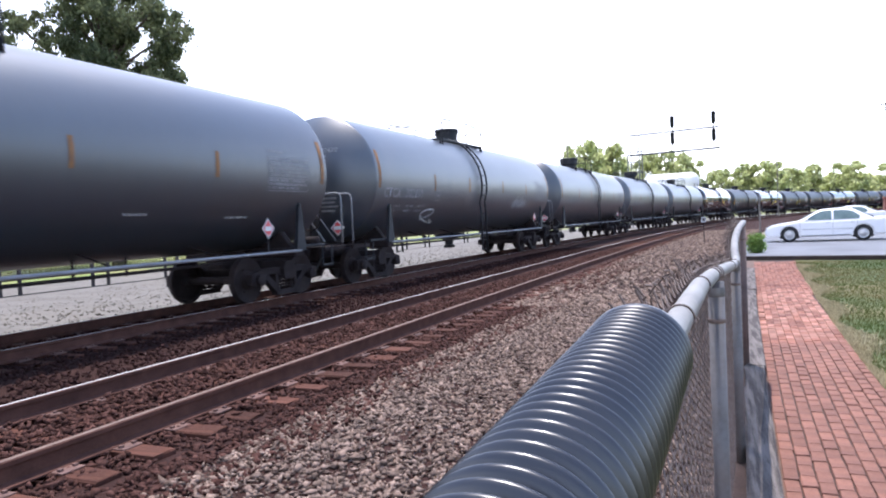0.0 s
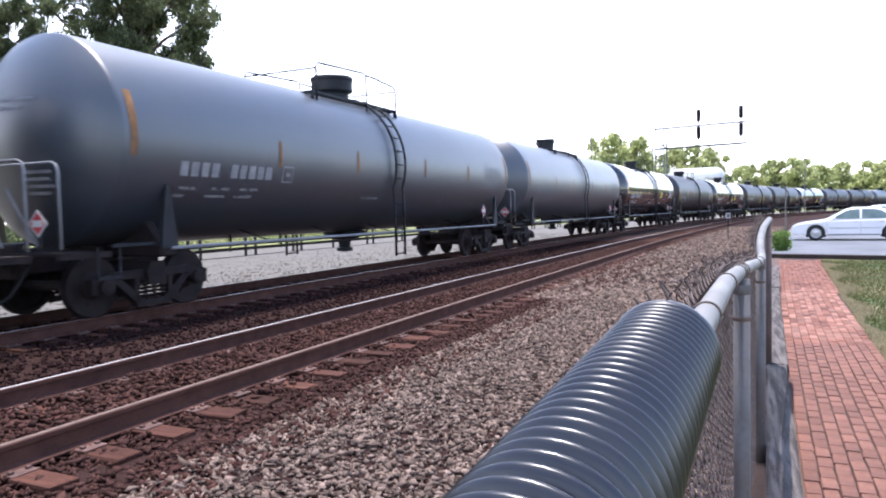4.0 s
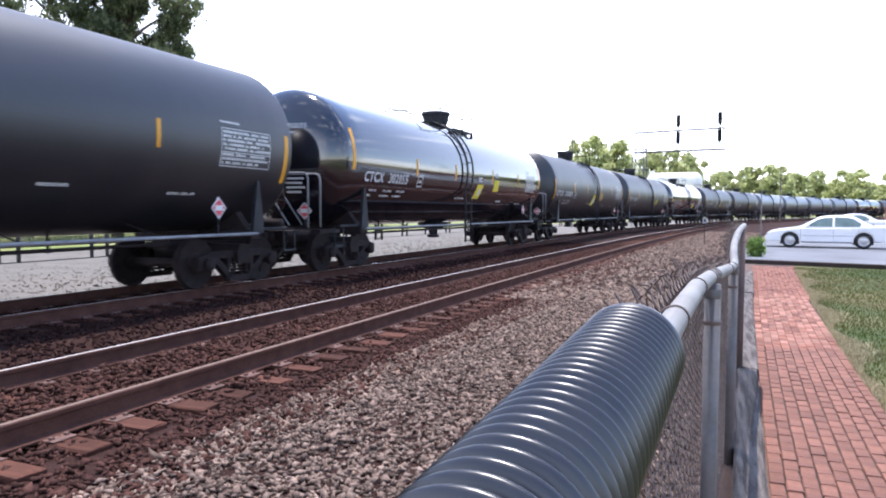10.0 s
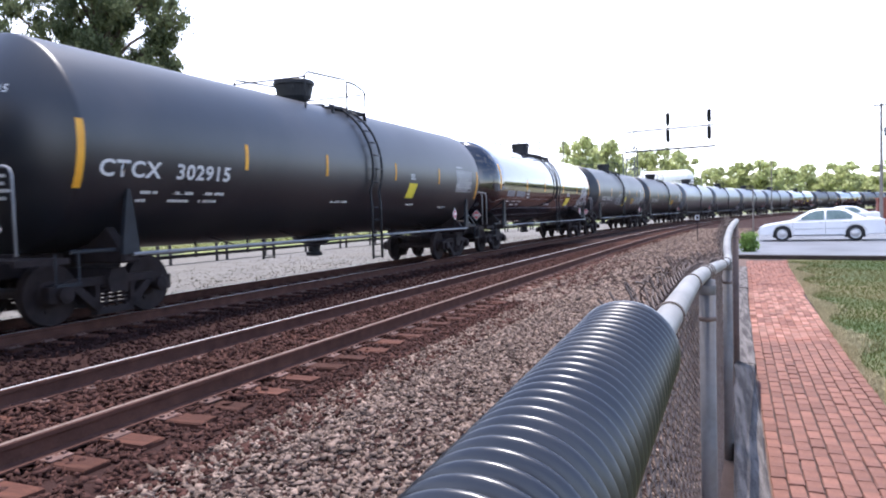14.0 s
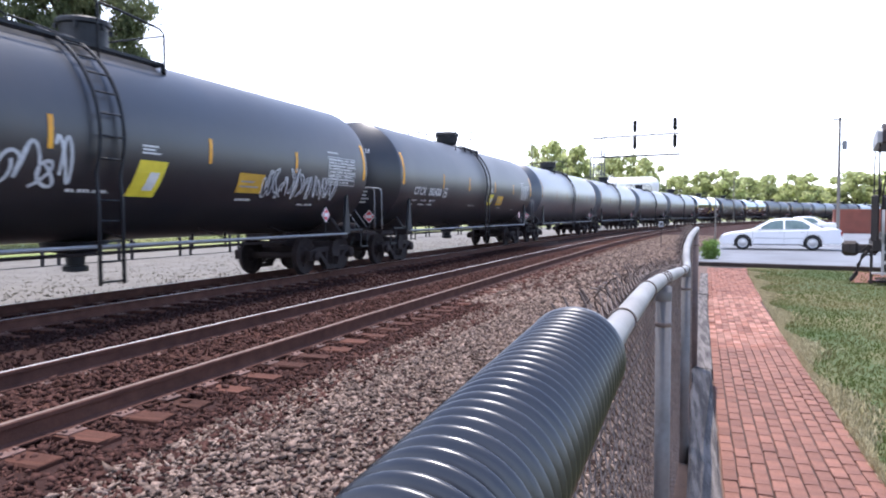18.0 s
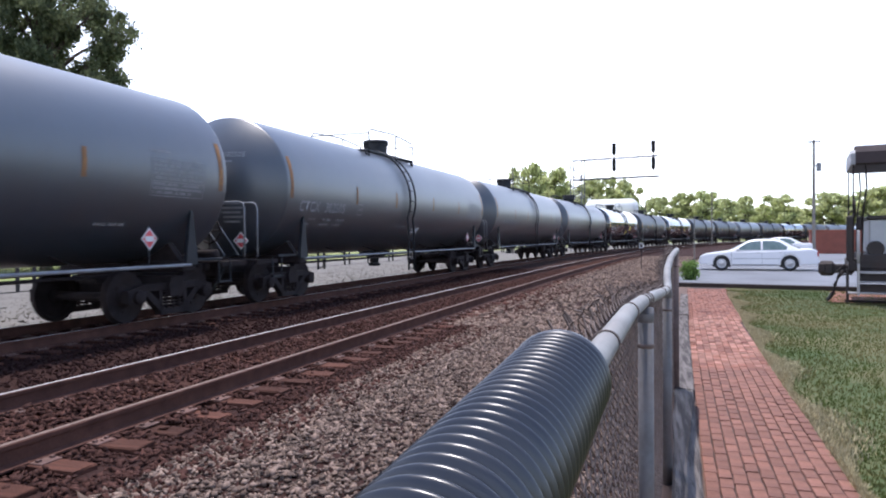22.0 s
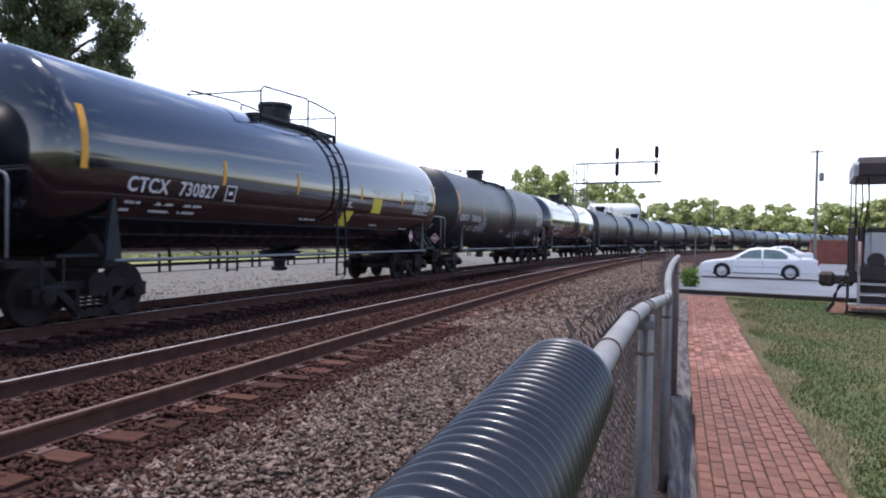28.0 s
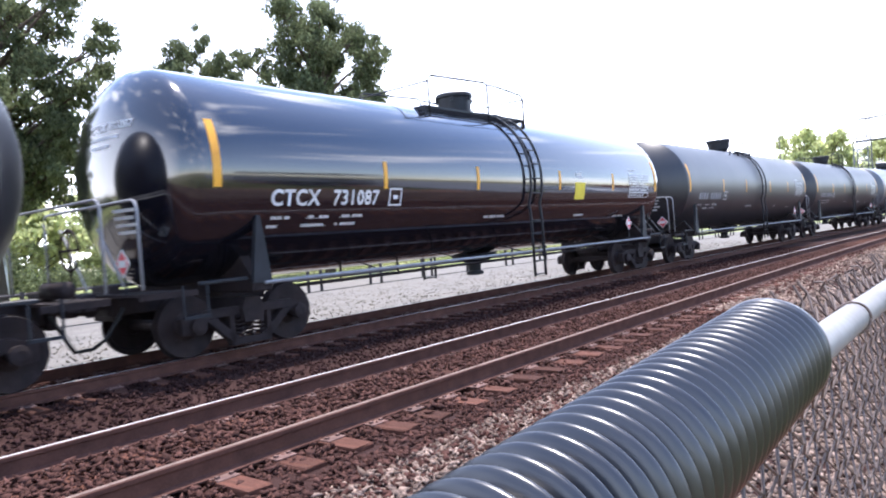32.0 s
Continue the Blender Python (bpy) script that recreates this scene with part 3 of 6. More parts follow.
stones("ballast_stones", M_STONE, 46000, 0.5, 15, -4.6, -1.2, near_h, 0.0225, "loose grey crushed stone beside the track", 1, 1.3, on_tie_end)
stones("ballast_stones", M_STONE, 14000, 13, 60, -5.2, -1.25, near_h, 0.045, "loose grey crushed stone beside the track", 2, 1.3)
stones("ballast_stones", M_STONE_RUSTY, 27000, -2, 34, -7.2, -5.2, crib_h, 0.029, "rust-stained stone between the rails", 3, 1.3, near_rail)
stones("ballast_stones", M_STONE_OILY_SHADED, 30000, -3, 36, -12.8, -7.2, crib_h, 0.027, "dark oily stone under the train, with the shade there in its colour", 4, 1.3, near_rail)
stones("ballast_stones", M_STONE_RUSTY, 18000, -3.0, 24, -5.3, -4.1, near_h, 0.026, "rusty brown stone at the tie ends", 6, 1.2, on_tie_end)
stones("ballast_stones", M_STONE, 16000, -16, 0.5, -4.6, -1.2, near_h, 0.03, "loose grey crushed stone beside the track", 7)
stones("yard_gravel", M_GRAVEL_LOT, 9000, 2, 50, -20.5, -13.0, lambda s, o, r: 0.045 + r.uniform(-0.01, 0.01, len(s)), 0.03, "pale loose gravel of the yard", 5, 1.3)

# ---- fence ----
fence = thing("chain_link_fence", (0, 0, 0), 0, "weathered chain-link fence with a pale pipe top rail", "fence")


RAIL_LINE = [(-0.36, -2.5, 1.235), (-0.165, 0.0, 1.405), (-0.089, 0.95, 1.461), (-0.063, 1.451, 1.461), (-0.028, 2.106, 1.459), (0.019, 2.85, 1.43), (0.084, 3.6, 1.393), (0.147, 4.5, 1.343), (0.171, 4.8, 1.332), (0.18, 4.95, 1.347), (0.178, 5.1, 1.384), (0.196, 5.5, 1.44), (0.243, 6.1, 1.498), (0.3, 6.8, 1.523), (0.36, 7.55, 1.534)]
RAIL_R = 0.0255


def rail_at(y):
    return [float(np.interp(y, [p[1] for p in RAIL_LINE], [p[k] for p in RAIL_LINE])) for k in (0, 2)]


bm = B()
fine_line = []
for i in range(121):
    y = -2.5 + i * 10.05 / 120
    x, z = rail_at(y)
    fine_line.append((x, y, z))
part("top_rail", pipe(bm, fine_line, RAIL_R, 16), M_GALV, fence, "pale galvanised pipe rail", True)
for y, r, top, dx in ((-0.4, 0.028, 0.0, 0.012), (2.72, 0.028, -0.01, 0.012), (4.95, 0.03, -0.015, -0.006), (7.6, 0.045, 0.03, -0.02)):
    x, z = rail_at(min(y, 7.5))
    x += dx
    bm = B()
    rod(bm, (x, y, -0.1), (x, y, z + top - 0.012), r, 20)
    post = part("post", bm, M_GALV_POST if y < 7 else M_POST_RUST, fence, "dull grey steel post" if y < 7 else "brown rusted end post", True)
    bm = B()
    lathe(bm, [(r + 0.001, -0.045), (r + 0.002, -0.043), (r + 0.002, -0.012), (r + 0.001, -0.01)], "Z", 18, (x, y, z + top - 0.02))
    part("collar", bm, M_GALV_POST, post, "", True)
    bm = B()
    lathe(bm, [(r + 0.001, 0), (r + 0.004, 0.002), (r + 0.004, 0.014), (r + 0.001, 0.016)], "Z", 18, (x, y, z - 0.17))
    part("tension_band", bm, M_WIRE, post, "rusty band", True)
for y in (1.451, 2.106, 2.72, 2.85, 2.95, 4.0, 4.6):
    x, z = rail_at(y)
    bm = B()
    pts = [(x + 0.028 * math.cos(a), y + 0.01 * math.sin(a + 0.7), z + 0.028 * math.sin(a)) for a in [2 * math.pi * j / 20 for j in range(21)]]
    pipe(bm, pts, 0.0022, 6)
    part("tie_wire", bm, M_WIRE, fence, "rusty tie wire", True)


# the woven wire: zigzag wires, each hooked into the next, with twisted ends above the rail
def weave():
    vs, fs = [], []
    pitch, rad = 0.038, 0.0025

    def seg(a, b):
        a, b = np.array(a), np.array(b)
        d = (b - a) / np.linalg.norm(b - a)
        u = np.cross(d, (1, 0, 0))
        u /= np.linalg.norm(u)
        w = np.cross(d, u)
        k = len(vs)
        for p in (a, b):
            for q in (0, 1, 2, 3):
                t = q * np.pi / 2
                vs.append(p + rad * (np.cos(t) * u + np.sin(t) * w))
        for q in range(4):
            fs.append((k + q, k + (q + 1) % 4, k + 4 + (q + 1) % 4, k + 4 + q))
    y = -0.6
    n = 0
    while y < 7.5:
        x0, ztop = rail_at(y)
        x0 -= 0.036
        z = 0.02
        top = ztop + (0.03 if y > 1.0 else -0.09)
        k = 0
        while z < top:
            dx = 0.004 if k % 2 else -0.004
            ya, yb = (y, y + pitch / 1.0) if ((k + n) % 2 == 0) else (y + pitch, y)
            seg((x0 + dx, ya, z), (x0 - dx, yb, min(z + pitch * 0.72, top)))
            z += pitch * 0.72
            k += 1
        lean = 0.012 * math.sin(n * 2.3)
        if y < 1.0 or n % 2:
            y += pitch
            n += 1
            continue
        # knuckled, rusted wire ends leaning away from the rail
        w1, w2 = math.sin(n * 1.7), math.sin(n * 2.9 + 1)
        rad = 0.0022
        tip = (x0 - 0.026 + lean, y + 0.034, ztop + 0.046 + 0.012 * w1)
        hook = (x0 - 0.04 + lean, y + 0.016 + 0.02 * w2, ztop + 0.058 + 0.014 * w2)
        seg((x0, y, ztop - 0.02), (x0 - 0.012, y + 0.012, ztop + 0.02))
        seg((x0 - 0.012, y + 0.012, ztop + 0.02), tip)
        seg(tip, hook)
        tip2 = (x0 - 0.03 - lean, y + 0.006, ztop + 0.04 - 0.012 * w2)
        seg((x0, y + 0.037, ztop - 0.02), (x0 - 0.014, y + 0.026, ztop + 0.016))
        seg((x0 - 0.014, y + 0.026, ztop + 0.016), tip2)
        seg(tip2, (x0 - 0.016, y - 0.018, ztop + 0.05 + 0.012 * w1))
        rad = 0.0022
        y += pitch
        n += 1
    return np_mesh("wire_mesh", np.array(vs), np.array(fs), M_WIRE)


tagged(part("wire_mesh", weave(), None, fence, "rusty woven chain-link wire"), kind="stuff")


# ---- corrugated tube on the rail ----
TUBE_K = 0.93


def corrugated():
    bm = B()
    prof = []
    length, pitch = 2.2, 0.0210
    n = int(length / pitch)
    for i in range(n):
        h = i * pitch
        prof += [(TUBE_K * (0.0588 + 0.0150 * math.sin(math.pi * u) ** 1.05), h + 0.001 + 0.0190 * u) for u in (0.0, 0.04, 0.1, 0.18, 0.28, 0.39, 0.5, 0.61, 0.72, 0.82, 0.9, 0.96, 1.0)]
    prof.append((0.0628 * TUBE_K, n * pitch))
    lathe(bm, prof, "Y", 48, caps=False)
    lathe(bm, [(0.0628 * TUBE_K, n * pitch), (0.060 * TUBE_K, n * pitch), (0.060 * TUBE_K, n * pitch - 0.4)], "Y", 48, caps=False)
    bmesh.ops.recalc_face_normals(bm, faces=bm.faces[:])
    return bm


tube = thing("corrugated_tube", (0, 0, 0), 0, "black corrugated plastic drain tube sleeved over the fence rail", "tube")
part("ribbed_wall", corrugated(), M_TUBE, tube, "glossy ribbed black plastic", True)
bm = B()
lathe(bm, [(r * TUBE_K, h) for r, h in ((0.0605, 2.168), (0.066, 2.168), (0.0735, 2.174), (0.0745, 2.181), (0.0735, 2.188), (0.066, 2.192), (0.0605, 2.192))], "Y", 48, caps=False)
bmesh.ops.recalc_face_normals(bm, faces=bm.faces[:])
part("end_rim", bm, M_TUBE, tube, "cut plastic rim", True)
T_END, T_BACK = Vector((-0.100, 0.953, 1.4868)), Vector((-0.162, -0.047, 1.4288))
d_t = (T_END - T_BACK).normalized()
tube.matrix_world = Matrix.Translation(T_END - d_t * 2.19) @ d_t.to_track_quat("Y", "Z").to_matrix().to_4x4()

# ---- timber edging ----
for i, (y0, y1, dx) in enumerate(((-9.0, -2.02, 0.0), (-2.0, 3.2, 0.0), (3.215, 8.0, 0.0), (8.03, 15.1, 0.012), (15.2, 20.5, 0.03))):
    bm = B()
    n = 14
    rng = random.Random(i)
    rows = []
    for j in range(n + 1):
        y = y0 + (y1 - y0) * j / n
        o = -1.095 + dx
        w = 0.185
        jit = lambda a=0.006: rng.uniform(-a, a)
        rows.append([bm.verts.new(track(y, o + jit(), -0.05)), bm.verts.new(track(y, o + w + jit(), -0.05)), bm.verts.new(track(y, o + w + jit(), 0.115 + jit())),
                     bm.verts.new(track(y, o + w - 0.015 + jit(), 0.132 + jit())), bm.verts.new(track(y, o + 0.015 + jit(), 0.132 + jit())), bm.verts.new(track(y, o + jit(), 0.115 + jit()))])
    for a, b in zip(rows, rows[1:]):
        for k in range(6):
            bm.faces.new((a[k], a[(k + 1) % 6], b[(k + 1) % 6], b[k]))
    bm.faces.new(rows[0][::-1])
    bm.faces.new(rows[-1])
    bmesh.ops.recalc_face_normals(bm, faces=bm.faces[:])
    tagged(part("edging_timber", bm, M_TIMBER), "grey weathered railway timber edging the brick path", "timber", "path edging timbers")
bm = B()
box(bm, (10.9, 21.95, 0.03), (20.2, 0.2, 0.2), Matrix.Rotation(radians(-16.1), 4, "Z"), 0.015)
tagged(part("kerb_timber", bm, M_DARK_TIMBER), "dark stained timber kerb before the parking lot", "kerb")

# ---- parked sedan ----
def sedan(at, rz, label):
    """A long three-box saloon, its nose towards -x."""
    car = thing("sedan", at, rz, label, "car", "parked cars")
    half = 0.95

    def arch(xc, n=10):
        """Points of a wheel opening, from the rear lip over the top to the front lip."""
        return [(xc + 0.385 * math.cos(a), 0.335 + 0.385 * math.sin(a)) for a in [radians(-10 + 200 * k / n) for k in range(n + 1)]]
    side = [(-2.38, 0.27), (-2.45, 0.36), (-2.46, 0.52), (-2.41, 0.65), (-2.28, 0.74), (-1.95, 0.81), (-1.5, 0.87), (-1.08, 0.915), (0.4, 0.94), (1.75, 0.97), (2.2, 1.0), (2.46, 0.99),
            (2.57, 0.93), (2.62, 0.80), (2.63, 0.55), (2.59, 0.36), (2.53, 0.29)] + arch(1.455) + [(1.0, 0.24), (-1.0, 0.24)] + arch(-1.455)
    bm = B()
    prism(bm, side, "Y", -half, half)
    caps = [e for f in bm.faces if len(f.verts) > 8 for e in f.edges]
    bmesh.ops.bevel(bm, geom=caps, offset=0.055, segments=3, affect="EDGES", clamp_overlap=True)
    part("body", bm, M_CAR_PAINT, car, "white painted body")
    # roof and pillars: sections along the car, leaning in towards the roof

    def lean(z):
        return 0.865 - 0.42 * (z - 0.92)
    bm = B()
    rings = []
    for x, z in ((-1.14, 0.91), (-0.78, 1.11), (-0.32, 1.36), (-0.08, 1.425), (0.4, 1.455), (0.85, 1.44), (1.15, 1.385), (1.55, 1.16), (1.92, 0.98)):
        w = lean(z)
        rings.append([bm.verts.new((x, y, h)) for y, h in ((-0.868, 0.90), (-w - 0.01, z - 0.05), (-w + 0.05, z - 0.008), (-0.3, z + 0.012), (0.3, z + 0.012), (w - 0.05, z - 0.008), (w + 0.01, z - 0.05), (0.868, 0.90))])
    for a, b in zip(rings, rings[1:]):
        for k in range(7):
            bm.faces.new((a[k], a[k + 1], b[k + 1], b[k]))
    bm.faces.new(rings[0][::-1])
    bm.faces.new(rings[-1])
    bmesh.ops.recalc_face_normals(bm, faces=bm.faces[:])
    part("cabin", bm, M_CAR_PAINT, car, "white roof and pillars", True)

    def pane(name, pts, push):
        bm = B()
        f = bm.faces.new([bm.verts.new(p) for p in pts])
        r = bmesh.ops.extrude_face_region(bm, geom=[f])
        bmesh.ops.translate(bm, verts=[v for v in r["geom"] if isinstance(v, bmesh.types.BMVert)], vec=push)
        bmesh.ops.recalc_face_normals(bm, faces=bm.faces[:])
        return part(name, bm, M_GLASS_DARK, car, "tinted glass")
    pane("windscreen", [(-0.98, -0.70, 1.012), (-0.98, 0.70, 1.012), (-0.34, 0.58, 1.372), (-0.34, -0.58, 1.372)], (-0.008, 0, 0.014))
    pane("rear_window", [(1.22, -0.56, 1.36), (1.22, 0.56, 1.36), (1.72, 0.68, 1.09), (1.72, -0.68, 1.09)], (0.010, 0, 0.016))
    for sy in (-1, 1):
        for pts in ([(-0.83, 0.965), (-0.30, 1.30), (-0.12, 1.365), (0.24, 1.385), (0.24, 0.965)], [(0.33, 0.965), (0.33, 1.385), (0.80, 1.375), (1.06, 1.31), (1.36, 1.10), (1.30, 0.965)]):
            pane("side_window", [(x, sy * (lean(z) + 0.013), z) for x, z in pts], (0, sy * 0.008, 0))
        bm = B()
        box(bm, (0.25, sy * 0.872, 0.955), (2.3, 0.03, 0.018))
        part("window_trim", bm, M_RIM, car, "bright beltline trim")
        for x in (-1.02, 0.29, 1.24):
            bm = B()
            box(bm, (x, sy * (half + 0.001), 0.60), (0.010, 0.006, 0.56))
            part("door_gap", bm, M_BUMPER, car, "dark door shut line")
        bm = B()
        box(bm, (0.05, sy * (half + 0.006), 0.56), (2.0, 0.022, 0.05), bevel=0.006)
        part("side_moulding", bm, M_LAMP_WHITE, car, "pale grey moulding")
        bm = B()
        box(bm, (0.0, sy * (half - 0.01), 0.262), (2.0, 0.03, 0.05))
        part("sill", bm, M_BUMPER, car, "dark sill")
        for x in (0.12, 1.06):
            bm = B()
            box(bm, (x, sy * (half + 0.006), 0.835), (0.16, 0.03, 0.03), bevel=0.008)
            part("door_handle", bm, M_LAMP_WHITE, car)
        bm = B()
        box(bm, (-0.74, sy * 0.97, 0.99), (0.13, 0.17, 0.11), bevel=0.03)
        part("mirror", bm, M_CAR_PAINT, car)
        bm = B()
        box(bm, (2.585, sy * 0.74, 0.76), (0.09, 0.40, 0.20), bevel=0.025)
        part("tail_light", bm, M_RED_LIGHT, car, "red lens")
        bm = B()
        box(bm, (-2.37, sy * 0.70, 0.60), (0.14, 0.42, 0.13), bevel=0.03)
        part("headlight", bm, M_RIM, car, "clear lens")
    for x in (-1.455, 1.455):
        for sy in (-1, 1):
            bm = B()
            lathe(bm, [(0.2, -0.1), (0.30, -0.1), (0.335, -0.06), (0.335, 0.06), (0.30, 0.1), (0.2, 0.1)], "Y", 32, (x, sy * 0.835, 0.335))
            wheel = part("wheel", bm, M_TYRE, car, "black tyre", True)
            bm = B()
            lathe(bm, [(0.225, 0.0), (0.215, 0.03), (0.175, 0.018), (0.09, 0.036), (0.03, 0.045)], "Y", 24, (0, 0, 0))
            rim = part("rim", bm, M_RIM, wheel, "silver wheel cover")
            rim.matrix_local = Matrix.Translation((x, sy * 0.918, 0.335)) @ Matrix.Rotation(0 if sy > 0 else math.pi, 4, "Z")
            bm = B()
            box(bm, (x, sy * 0.66, 0.42), (0.80, 0.10, 0.52))
            part("wheel_well", bm, M_TYRE, car, "dark wheel housing")
    for sx in (-2.41, 2.59):
        bm = B()
        box(bm, (sx, 0, 0.45), (0.14, 1.80, 0.19), bevel=0.05)
        part("bumper", bm, M_CAR_PAINT, car)
    return car


sedan((5.24, 36.45, 0.03), -7.0, "white four-door sedan parked on grey asphalt")
sedan((10.1, 60.0, 0.04), -10.0, "white sedan parked far across the lot")

# ---- shrub ----


def leaf_cloud(n, centre_fn, size, seed, material, name="leaves"):
    r = np.random.RandomState(seed)
    c = centre_fn(r, n)
    n = len(c)
    u = r.randn(n, 3)
    u /= np.linalg.norm(u, axis=1)[:, None]
    w = np.cross(u, r.randn(n, 3))
    w /= np.linalg.norm(w, axis=1)[:, None]
    sz = size * (0.6 + 0.8 * r.rand(n))[:, None]
    q = np.stack([c - u * sz, c - w * sz * 0.55, c + u * sz, c + w * sz * 0.55], 1)
    return np_mesh(name, q.reshape(-1, 3), np.arange(4 * n).reshape(-1, 4), material)


def shrub(at, h, w, label):
    sh = thing("shrub", at, 0, label, "shrub")

    def centres(r, n):
        blobs = np.stack([r.uniform(-w, w, 14), r.uniform(-w, w, 14) * 0.7, r.uniform(0.15, 0.8, 14) * h], 1)
        k = r.randint(0, 14, n)
        p = blobs[k] + r.randn(n, 3) * np.array([0.10, 0.10, 0.10])
        p[:, 2] = np.maximum(0.02, p[:, 2])
        return p
    part("foliage", leaf_cloud(2600, centres, 0.05, 11, M_SHRUB, "foliage"), None, sh)
    for i in range(4):
        bm = B()
        rod(bm, (0.08 * (i - 1.5), 0, 0), (0.2 * (i - 1.5), 0.1 * (i % 2), h * 0.6), 0.012, 6, 0.005)
        part("stem", bm, M_BARK, sh)


shrub((1.78, 28.2, 0.0), 0.68, 0.11, "small bright green shrub by the timber kerb")

# ---- lineside stake sign ----
st = thing("lineside_sign", (0.03, 35.5, 0.03), 0, "small faded white square sign on a thin steel stake", "sign")
part("stake", rod(B(), (0, 0, -0.1), (0, 0, 1.25), 0.018, 8), M_STEEL_DARK, st)
pl = part("plate", box(B(), (0, -0.03, 1.2), (0.2, 0.012, 0.26), bevel=0.004), M_CAB_GREY, st, "faded white plate with a dark mark")
bm = B()
box(bm, (0, -0.038, 1.2), (0.09, 0.006, 0.12))
part("mark", bm, M_STEEL_DARK, pl, "dark mark")


# ---- cantilever signal bridge ----
sg = thing("signal_gantry", (0, 0, 0), 0, "aluminium cantilever signal bridge over both tracks", "railway signal")
P0, P1 = Vector((-7.3, 79.6, 0)), Vector((1.85, 77.45, 0))
ax = (P1 - P0).normalized()
sd = Vector((-ax.y, ax.x, 0))
Z_TOP, Z_LOW = 10.1, 7.95
for i in (0, 1):
    for j in (-0.5, 0.5):
        bm = B()
        b = P0 + ax * (i * 1.25) + sd * j
        rod(bm, b, b + Vector((0, 0, Z_TOP)), 0.06, 8)
        part("mast_leg", bm, M_MAST, sg)
for k in range(8):
    za, zb = 0.6 + k * 1.1, 0.6 + (k + 1) * 1.1
    for j in (-0.5, 0.5):
        a, b = P0 + sd * j, P0 + ax * 1.25 + sd * j
        part("brace", rod(B(), a + Vector((0, 0, za)), b + Vector((0, 0, za)), 0.035, 6), M_MAST, sg)
        part("brace", rod(B(), (b if k % 2 else a) + Vector((0, 0, za)), (a if k % 2 else b) + Vector((0, 0, zb)), 0.035, 6), M_MAST, sg)
for z, m in ((Z_TOP, M_ARM), (Z_LOW, M_ARM)):
    for j in (-0.5, 0.5):
        bm = B()
        rod(bm, P0 + sd * j + Vector((0, 0, z)), P1 + sd * j + Vector((0, 0, z)), 0.05, 8)
        part("arm_beam", bm, m, sg)
bm = B()
box(bm, (P0 + P1) / 2 + Vector((0, 0, Z_LOW + 0.06)), (0.9, (P1 - P0).length, 0.05), Matrix.Rotation(math.atan2(ax.y, ax.x) - math.pi / 2, 4, "Z"))
part("walkway", bm, M_ARM, sg)
for frac in (0.516, 0.955):
    b = P0 + (P1 - P0) * frac - sd * 0.55
    for zc in (11.05, 9.3):
        bm = B()
        box(bm, b + Vector((0, 0, zc)), (0.42, 0.18, 1.25), bevel=0.08)
        rod(bm, b + Vector((0, 0, zc - 1.0)), b + Vector((0, 0, zc - 0.5)), 0.06, 8)
        head = part("signal_head", bm, M_SIGNAL, sg, "black three-lamp signal head")
        for dz in (-0.38, 0.0, 0.38):
            bm = B()
            lathe(bm, [(0.13, 0), (0.13, -0.28), (0.12, -0.28), (0.12, 0)], "Y", 14, b + Vector((0, -0.1, zc + dz)))
            part("hood", bm, M_SIGNAL, head)

# ---- poles ----


def utility_pole(at, h, label, box_z=None, arm=True, r=0.14):
    po = thing("utility_pole", at, 0, label, "pole", "utility poles")
    bm = B()
    rod(bm, (0, 0, -0.3), (0, 0, h), r, 12, r * 0.65)
    part("shaft", bm, M_WOOD_POLE, po)
    if arm:
        bm = B()
        box(bm, (0, 0, h - 0.15), (0.9, 0.1, 0.1))
        part("crossarm", bm, M_WOOD_POLE, po)
    if box_z:
        bm = B()
        lathe(bm, [(0.15, 0), (0.17, 0.05), (0.17, 0.6), (0.1, 0.66)], "Z", 16, (0.34, 0, box_z - 0.4))
        part("transformer", bm, M_MAST, po, "grey transformer can")
        bm = B()
        rod(bm, (0.1, 0, box_z), (0.3, 0, box_z), 0.04, 6)
        part("bracket", bm, M_MAST, po)


utility_pole((12.55, 58.7, 0), 8.8, "grey wooden utility pole with a transformer", 6.83, True, 0.13)
utility_pole((-12.1, 68.9, 0), 8.8, "thin grey pole beyond the train", None, False, 0.08)
utility_pole((1.0, 150.0, 0), 12.4, "thin grey pole far beyond the train", None, True, 0.12)
utility_pole((10.9, 119.5, 0), 8.6, "thin grey pole beside the far curve", None, False, 0.09)
utility_pole((3.6, 52.0, 0), 3.0, "short thin marker pole beside the track", None, False, 0.05)

# ---- low brick wall beyond the lot ----
bw = thing("brick_enclosure", (17.6, 68.2, 0), -8.0, "low dark red brick enclosure wall beyond the lot", "wall")
bm = B()
box(bm, (0, 0, 1.0), (6.6, 2.2, 2.0))
part("wall", bm, M_WALL_BRICK, bw)
bm = B()
box(bm, (0, 0, 2.04), (6.7, 2.3, 0.08), bevel=0.01)
part("coping", bm, M_WALL_BRICK, bw, "brick coping")
for row in range(26):
    bm = B()
    box(bm, (0, -1.102, 0.05 + row * 0.076), (6.6, 0.008, 0.01))
    part("mortar_joint", bm, M_JOINT, bw)

